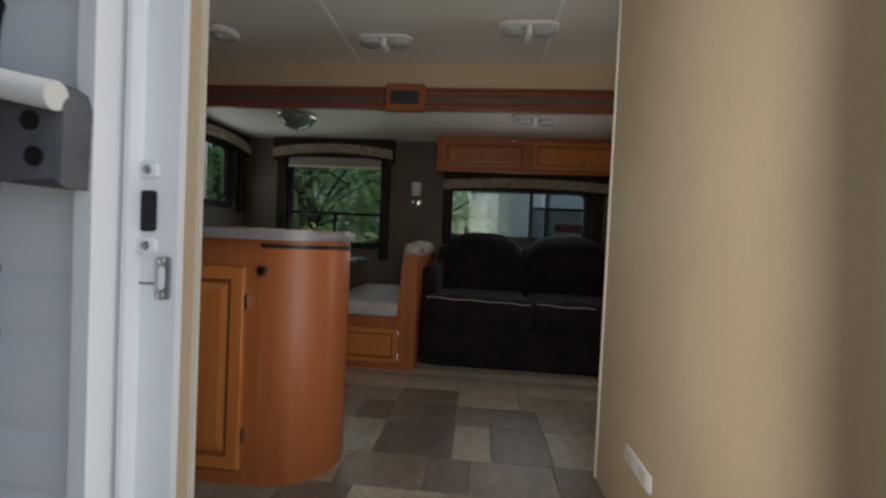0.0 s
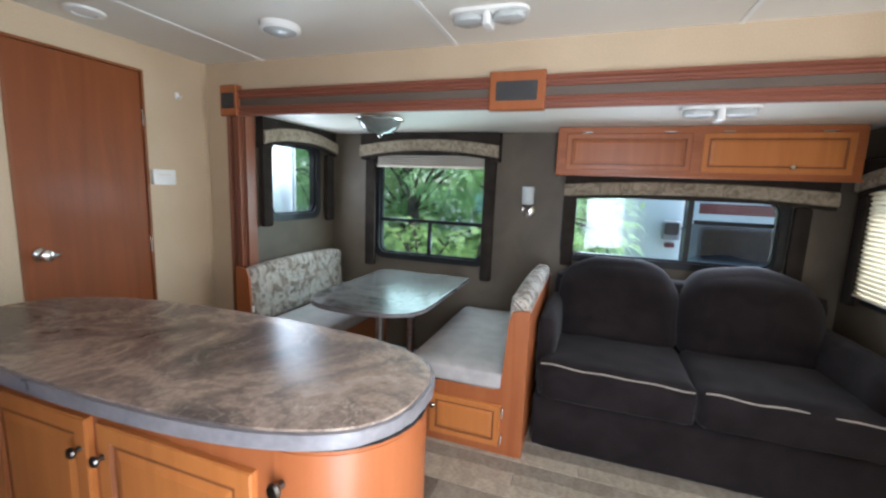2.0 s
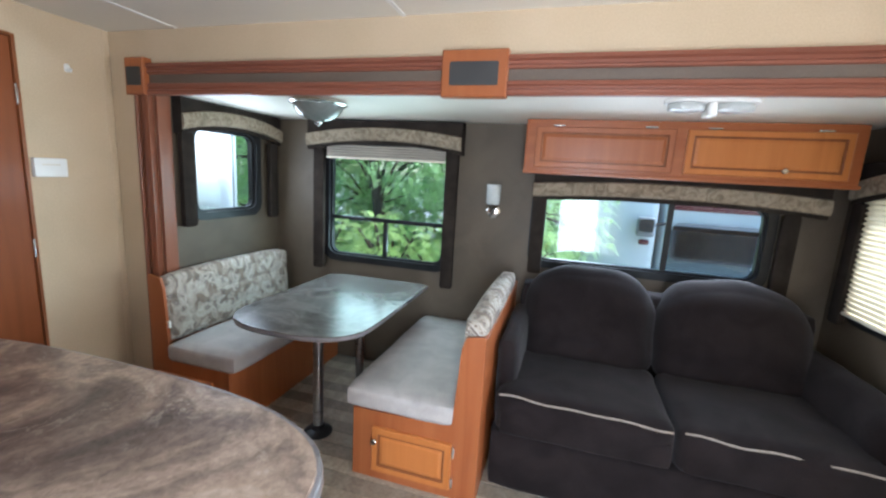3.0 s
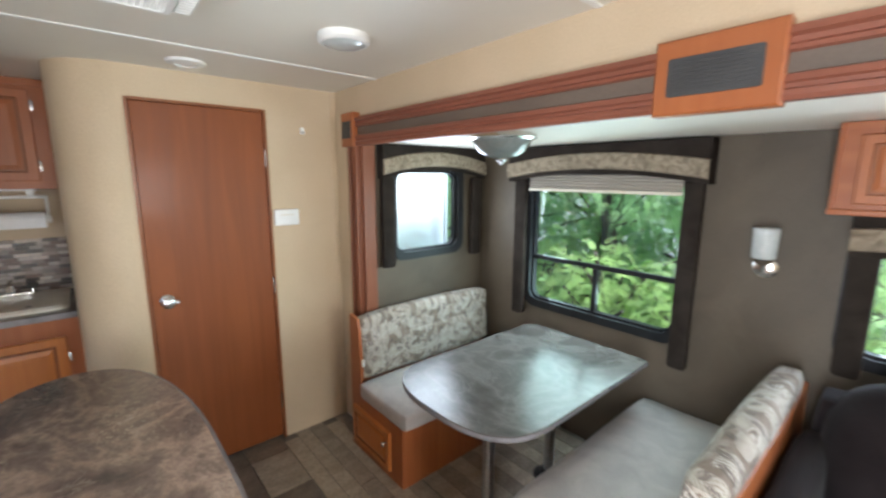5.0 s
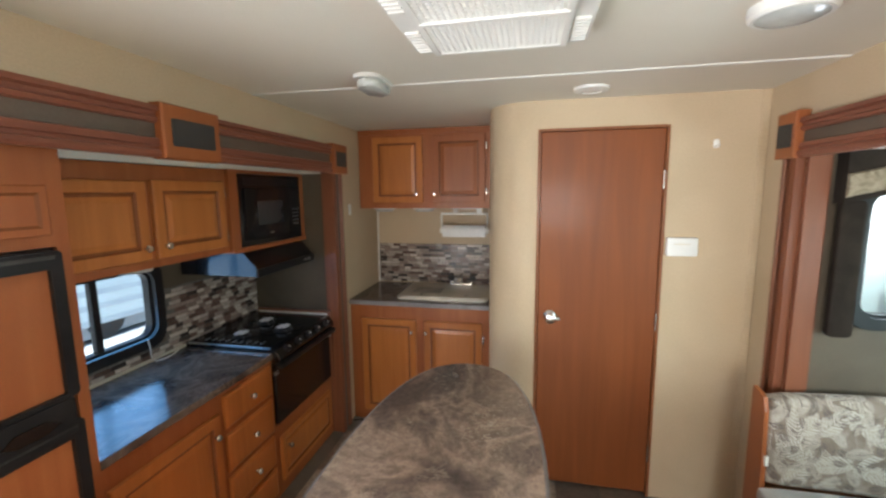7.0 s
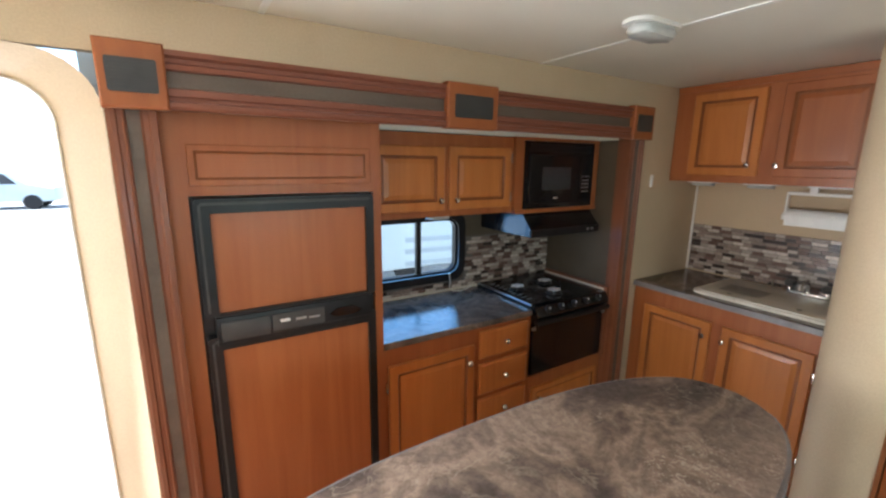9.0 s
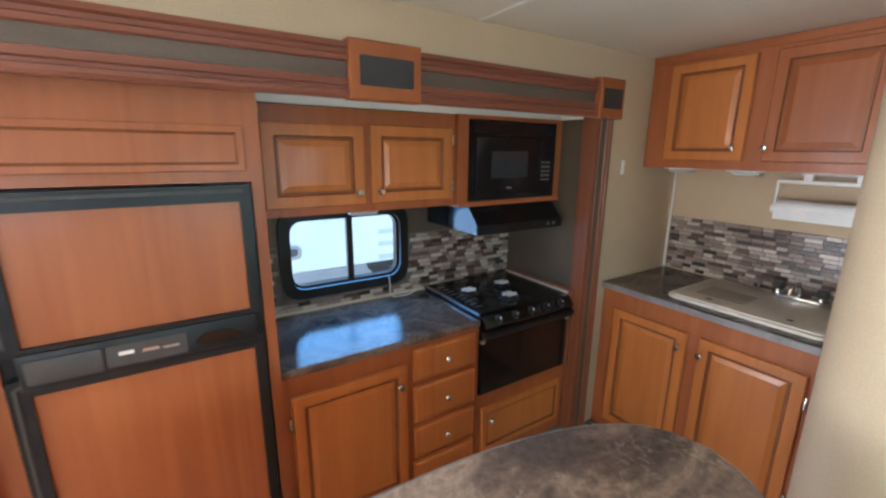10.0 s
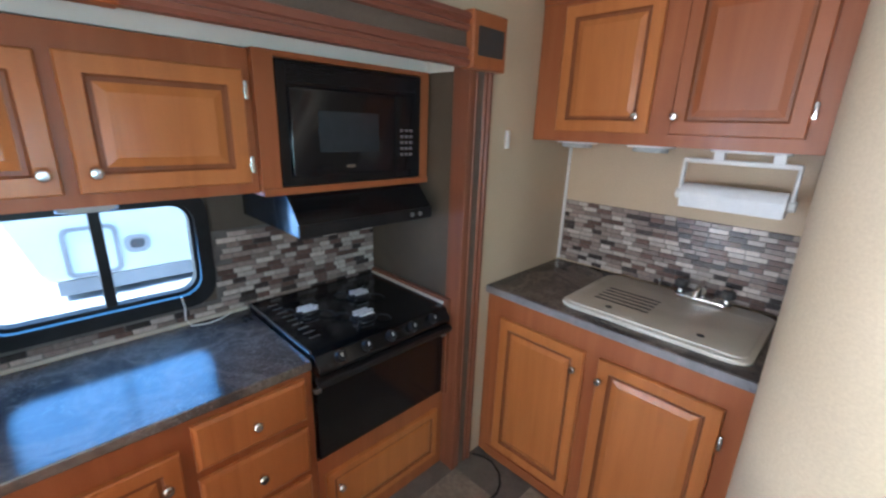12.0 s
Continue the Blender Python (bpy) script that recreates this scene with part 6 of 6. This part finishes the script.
def vehicle(x, y, length, paint, label, turn=0.0):
    """A parked pickup or van with cab, glass and wheels."""
    t = thing("parked_vehicle", (x, y, GZ), label, "vehicle")
    prof = [(0, 0.35), (0, 0.95), (0.9, 1.05), (1.5, 1.65), (3.0, 1.72), (3.35, 1.1), (length, 1.05), (length, 0.35)]
    m = Matrix.Translation((x, y + 0.9, GZ)) @ Matrix.Rotation(radians(90), 4, "X")
    part("body", prism(prof, m, 1.8, 0.06), paint, t, smooth=True)
    for yy in (y - 0.905, y + 0.9):
        part("side_glass", prism([(1.2, 1.12), (1.58, 1.57), (2.9, 1.62), (3.1, 1.12)], Matrix.Translation((x, yy + 0.005, GZ)) @ Matrix.Rotation(radians(90), 4, "X"), 0.01), TINT, t)
    for xx in (0.8, length - 0.9):
        for yy in (y - 0.82, y + 0.82):
            part("wheel", lathe([(0, -0.1), (0.2, -0.1), (0.3, -0.1), (0.34, -0.06), (0.34, 0.06), (0.3, 0.1), (0.2, 0.08), (0, 0.1)],
                 Matrix.Translation((x + xx, yy, GZ + 0.34)) @ Matrix.Rotation(radians(90), 4, "X"), 18), BLACK, t, smooth=True)
    return t


# the next slide-out of the same trailer, beside the dinette window
ns = thing("slide_out_box", (-3.2, 3.6, 0.1), "white outer box of the next slide-out", "slide-out", kind="structure")
part("box_shell", box(-3.65, -2.63, NORTH + 0.075, 3.945, 0.05, 2.02, 0.012), SIDING, ns, smooth=True)
part("edge_flange", box(-3.68, -2.615, 3.946, 3.975, 0.02, 2.05, 0.008), RVWHITE, ns)
lot_trailer = trailer(-8.0, -1.40, -7.1, -4.65, "white travel trailer with hatch and vent across the lot", [("n", 1.703, -0.33, 0.54, 0.62), ("n", 2.295, -0.115, 0.265, 0.23)], z0=-0.36,
        nose=[(-1.52, -0.36), (-1.47, -0.22), (-1.33, 0.25), (-1.14, 0.85), (-1.06, 1.35), (-1.12, 1.85), (-1.34, 2.20), (-1.70, 2.35)])
for z in (-0.26, -0.02, 0.20):                   # graphics along the side of the trailer across the lot
    part("side_stripe", prism([(3.9, z - 0.05), (7.8, z - 0.14), (7.8, z - 0.05), (3.9, z + 0.05)], facing((0, -4.648, 0), "n"), 0.006), RVPALE, lot_trailer, "pale blue-grey painted stripe")
trailer(0.26, 1.32, 8.1, 12.5, "white trailer end behind the sofa window")
motorhome = trailer(1.40, 6.5, 8.2, 11.0, "white motorhome with maroon stripe and dark glass", [("s", 1.55, 0.36, 1.9, 0.58)], [("s", 1.12)])
mirror = part("wing_mirror", soft_block(1.00, 1.26, 7.93, 8.02, 0.70, 1.00, 0.045, cuts=6), RVGREY, motorhome, "grey wing mirror", smooth=True)
part("mirror_glass", prism(rounded(1.03, 1.23, 0.78, 0.97, 0.04, 4), facing((0, 7.928, 0), "s"), 0.006), TINT, mirror, "dark mirror glass")
part("mirror_arm", tube([(1.22, 7.98, 0.86), (1.32, 8.06, 0.90), (1.42, 8.20, 0.90)], 0.025, 8), BLACK, mirror, smooth=True)
part("marker_lamp", soft_block(1.06, 1.20, 7.95, 8.03, 0.58, 0.66, 0.02, cuts=4), RVRED, motorhome, "red marker lamp", smooth=True)
vehicle(4.6, -24.0, 5.2, RVWHITE, "white pickup parked far across the lot")
vehicle(12.0, -25.5, 5.2, RVGREY, "grey pickup parked far across the lot")


# ---- trees ----
def tree(x, y, height, spread, leaves, seed, label, kind_name="tree", group="trees behind the trailer", foliage=None):
    rnd = random.Random(seed)
    t = thing(kind_name, (x, y, GZ), label, kind_name, group)
    bm = bmesh.new()
    pts, p = [], Vector((x, y, GZ))
    for i in range(6):
        pts.append(p.copy())
        p += Vector((rnd.uniform(-0.1, 0.1), rnd.uniform(-0.1, 0.1), height * 0.15))
    rows = 7
    for a, b, r0, r1 in [(pts[i], pts[i + 1], 0.12 * (1 - i / 7), 0.12 * (1 - (i + 1) / 7)) for i in range(5)]:
        for k in range(rows):
            t0, t1 = 2 * math.pi * k / rows, 2 * math.pi * (k + 1) / rows
            quad = [a + Vector((r0 * math.cos(t0), r0 * math.sin(t0), 0)), a + Vector((r0 * math.cos(t1), r0 * math.sin(t1), 0)),
                    b + Vector((r1 * math.cos(t1), r1 * math.sin(t1), 0)), b + Vector((r1 * math.cos(t0), r1 * math.sin(t0), 0))]
            bm.faces.new([bm.verts.new(q) for q in quad])
    part("trunk", bm, BARK, t)
    limbs = bmesh.new()
    centres = []
    for i in range(48):
        base = pts[rnd.randrange(0, 5)]
        a = rnd.uniform(0, 2 * math.pi)
        reach = spread * rnd.uniform(0.35, 1.0)
        tip = base + Vector((math.cos(a) * reach, math.sin(a) * reach, rnd.uniform(-0.2, 0.9)))
        tip.z = max(tip.z, GZ + 0.3)
        tube([base, base.lerp(tip, 0.5) + Vector((0, 0, 0.12)), tip], 0.018, 5, bm=limbs)
        centres.append((base.lerp(tip, 0.85), spread * rnd.uniform(0.32, 0.56)))
    part("limbs", limbs, BARK, t)
    verts, faces = [], []
    foot = Vector((x, y, GZ))
    for i in range(leaves // 18):                # sprays of leaflets along short drooping twigs
        c, r = centres[i % len(centres)]
        out = Vector((rnd.gauss(0, 1), rnd.gauss(0, 1), rnd.gauss(0.15, 1))).normalized()
        at = c + out * r * rnd.uniform(0.62, 1.08) - foot
        d = (out + Vector((rnd.gauss(0, 0.55), rnd.gauss(0, 0.55), rnd.gauss(-0.15, 0.35)))).normalized()
        side = d.cross(Vector((rnd.gauss(0, 0.25), rnd.gauss(-0.35, 0.25), 1))).normalized()
        reach, big = rnd.uniform(0.12, 0.28), rnd.uniform(0.017, 0.034)
        for k in range(9):
            f = (k + 0.6) / 9
            p = at + d * reach * f + Vector((0, 0, -0.10 * f * f))
            s = big * (1.15 - 0.75 * f)
            for e in (-1, 1):
                u = (side * e + d * 0.75 + Vector((0, 0, rnd.uniform(-0.3, 0.1)))).normalized()
                w = (d - side * e * 0.6).normalized()
                c = len(verts)
                verts += [p, p + u * s * 0.9 + w * s * 0.32, p + u * s * 2.0, p + u * s * 0.9 - w * s * 0.32]
                faces.append((c, c + 1, c + 2, c + 3))
    me = bpy.data.meshes.new("crown")
    me.from_pydata([tuple(v) for v in verts], [], faces)
    me.materials.append(foliage or LEAF)
    cr = new("crown", me)
    cr.parent = t
    cr["label"] = "dense bright green leaves"
    return t


spots = [(-7.6, 8.2), (-6.3, 7.5), (-5.0, 8.2), (-4.2, 6.6), (-3.2, 7.6), (-2.4, 6.5), (-1.6, 7.8), (-0.75, 7.0), (-9.2, 7.2), (-6.9, 9.4), (-4.4, 9.6), (-2.2, 9.4), (-0.4, 9.6)]
for k, (x, y) in enumerate(spots):
    tree(x, y, 4.4 + 0.5 * (k % 3), 1.15 + 0.15 * (k % 2), 84000 if k < 9 else 45000, 40 + k, "leafy bright green tree behind the trailer")
for k, (x, y) in enumerate([(-5.3, 6.2), (-4.5, 5.7), (-3.7, 6.0), (-3.0, 5.6), (-2.2, 5.7), (-1.5, 5.9), (-0.7, 6.0)]):
    tree(x, y, 1.0 + 0.15 * (k % 3), 0.62, 26000, 140 + k, "low yellow-green shrub under the trees", "shrub", "shrubs behind the trailer", SHRUBLEAF)
for k, (x, y) in enumerate([(9.0, -32.0), (3.0, -34.0), (15.0, -33.0), (-0.2, -9.5)]):
    tree(x, y, 7.0, 2.0, 2600, 90 + k, "leafy green tree across the lot")

# ---- floor pieces and mosaic tiles, last ----
def shared_box(name, sx, sy, sz, bevel, mat):
    me = bpy.data.meshes.new(name)
    bm = box(-sx / 2, sx / 2, -sy / 2, sy / 2, 0, sz)
    top = [f for f in bm.faces if f.normal.z > 0.5 or all(abs(v.co.z - sz) < 1e-6 for v in f.verts)]
    bmesh.ops.bevel(bm, geom=list({e for f in top for e in f.edges}), offset=bevel, segments=1, profile=0.5, affect="EDGES")
    bmesh.ops.recalc_face_normals(bm, faces=bm.faces)
    bm.to_mesh(me)
    bm.free()
    me.materials.append(mat)
    return me


MESHES = {}


def piece(name, size, bevel, mat, matrix, parent):
    key = (name, size, mat.name)
    if key not in MESHES:
        MESHES[key] = shared_box(name, *size, bevel, mat)
    ob = new(name, MESHES[key])
    ob.parent = parent
    ob.matrix_local = matrix
    return ob


floor = bpy.data.objects["floor"]
rnd = random.Random(5)
row_y, r = 0.66, 0
while row_y < 2.50:
    h = (0.31, 0.235)[r % 2]
    h = min(h, 2.51 - row_y)
    x = -2.95 + (0.17, 0.0, 0.25, 0.08)[r % 4]
    while x < 1.3:
        w = (0.33, 0.33, 0.165, 0.33, 0.25)[rnd.randrange(5)]
        mat = VINYL[rnd.choices((0, 1, 2, 3), (3, 4, 3, 2))[0]]
        piece("floor_tile", (round(w - 0.003, 4), round(h - 0.003, 4), 0.004), 0.0012, mat, Matrix.Translation((x + w / 2, row_y + h / 2, -0.004)), floor)
        x += w
    row_y += h
    r += 1
for k, (a, b) in enumerate(((2.512, 2.60), (2.60, 2.685), (2.685, 2.78), (2.78, 2.87), (2.87, 2.957))):
    x = -2.45 - 0.3 * (k % 3)
    while x < 1.4:
        w = 1.22
        piece("floor_plank", (round(w - 0.003, 4), round(b - a - 0.003, 4), 0.004), 0.0012, VINYL[(0, 0, 1, 0, 1)[k]], Matrix.Translation((x + w / 2, (a + b) / 2, -0.004)), floor)
        x += w
slide_floor = bpy.data.objects["floor_north_slide"]
for k in range(10):
    y = 3.01 + 0.095 * k
    for x in (-1.6, -0.38, 0.84):
        piece("floor_plank", (1.217, 0.092, 0.004), 0.0012, VINYL[(0, 1)[k % 2]], Matrix.Translation((x, y, -0.004)), slide_floor)


def mosaic(name, side, origin, u0, u1, v0, v1, label, skip=None, seed=1):
    """Rows of small glass and stone tiles on a wall. skip: a window's (u0, u1, v0, v1)."""
    m = facing(origin, side)
    bmb = bmesh.new()
    if skip:
        a, b, c, d = skip
        for q in ((u0, a, v0, v1), (b, u1, v0, v1), (a, b, v0, c)):
            prism([(q[0], q[2]), (q[1], q[2]), (q[1], q[3]), (q[0], q[3])], m, 0.004, bm=bmb)
    else:
        prism([(u0, v0), (u1, v0), (u1, v1), (u0, v1)], m, 0.004, bm=bmb)
    back = structure(name, bmb, GROUT, label, "backsplash")
    rd = random.Random(seed)
    rows = round((v1 - v0) / 0.0215)
    for r in range(rows):
        v = v0 + 0.0215 * r
        u = u0 + rd.uniform(-0.05, 0.0)
        while u < u1 - 0.012:
            w = (0.050, 0.060, 0.074)[rd.randrange(3)]
            a, b = max(u, u0), min(u + w, u1)
            mat = MOSAIC[rd.choices((0, 1, 2, 3), (4, 4, 3, 2))[0]]
            u += w
            if b - a < 0.012:
                continue
            if skip and b > skip[0] and a < skip[1] and v + 0.0215 > skip[2]:
                continue
            piece("mosaic_tile", (round(b - a - 0.003, 4), 0.0190, 0.0045), 0.0012, mat,
                  m @ Matrix.Translation(((a + b) / 2, v + 0.01075, 0.0038)), back)
    return back


mosaic("backsplash_sink", "e", (ALCOVE + 0.0005, 0, 0), SOUTH + 0.016, 1.65, 0.906, 1.228, "brown and cream mosaic backsplash behind the sink", seed=3)
mosaic("backsplash_kitchen", "n", (0, S_BACK + 0.0005, 0), 1.205, 2.755, 0.835, 1.165, "brown and cream mosaic backsplash behind the counter",
       (-KWIN[1] - 0.036, -KWIN[0] + 0.036, KWIN[2] - 0.036, KWIN[3]), seed=8)
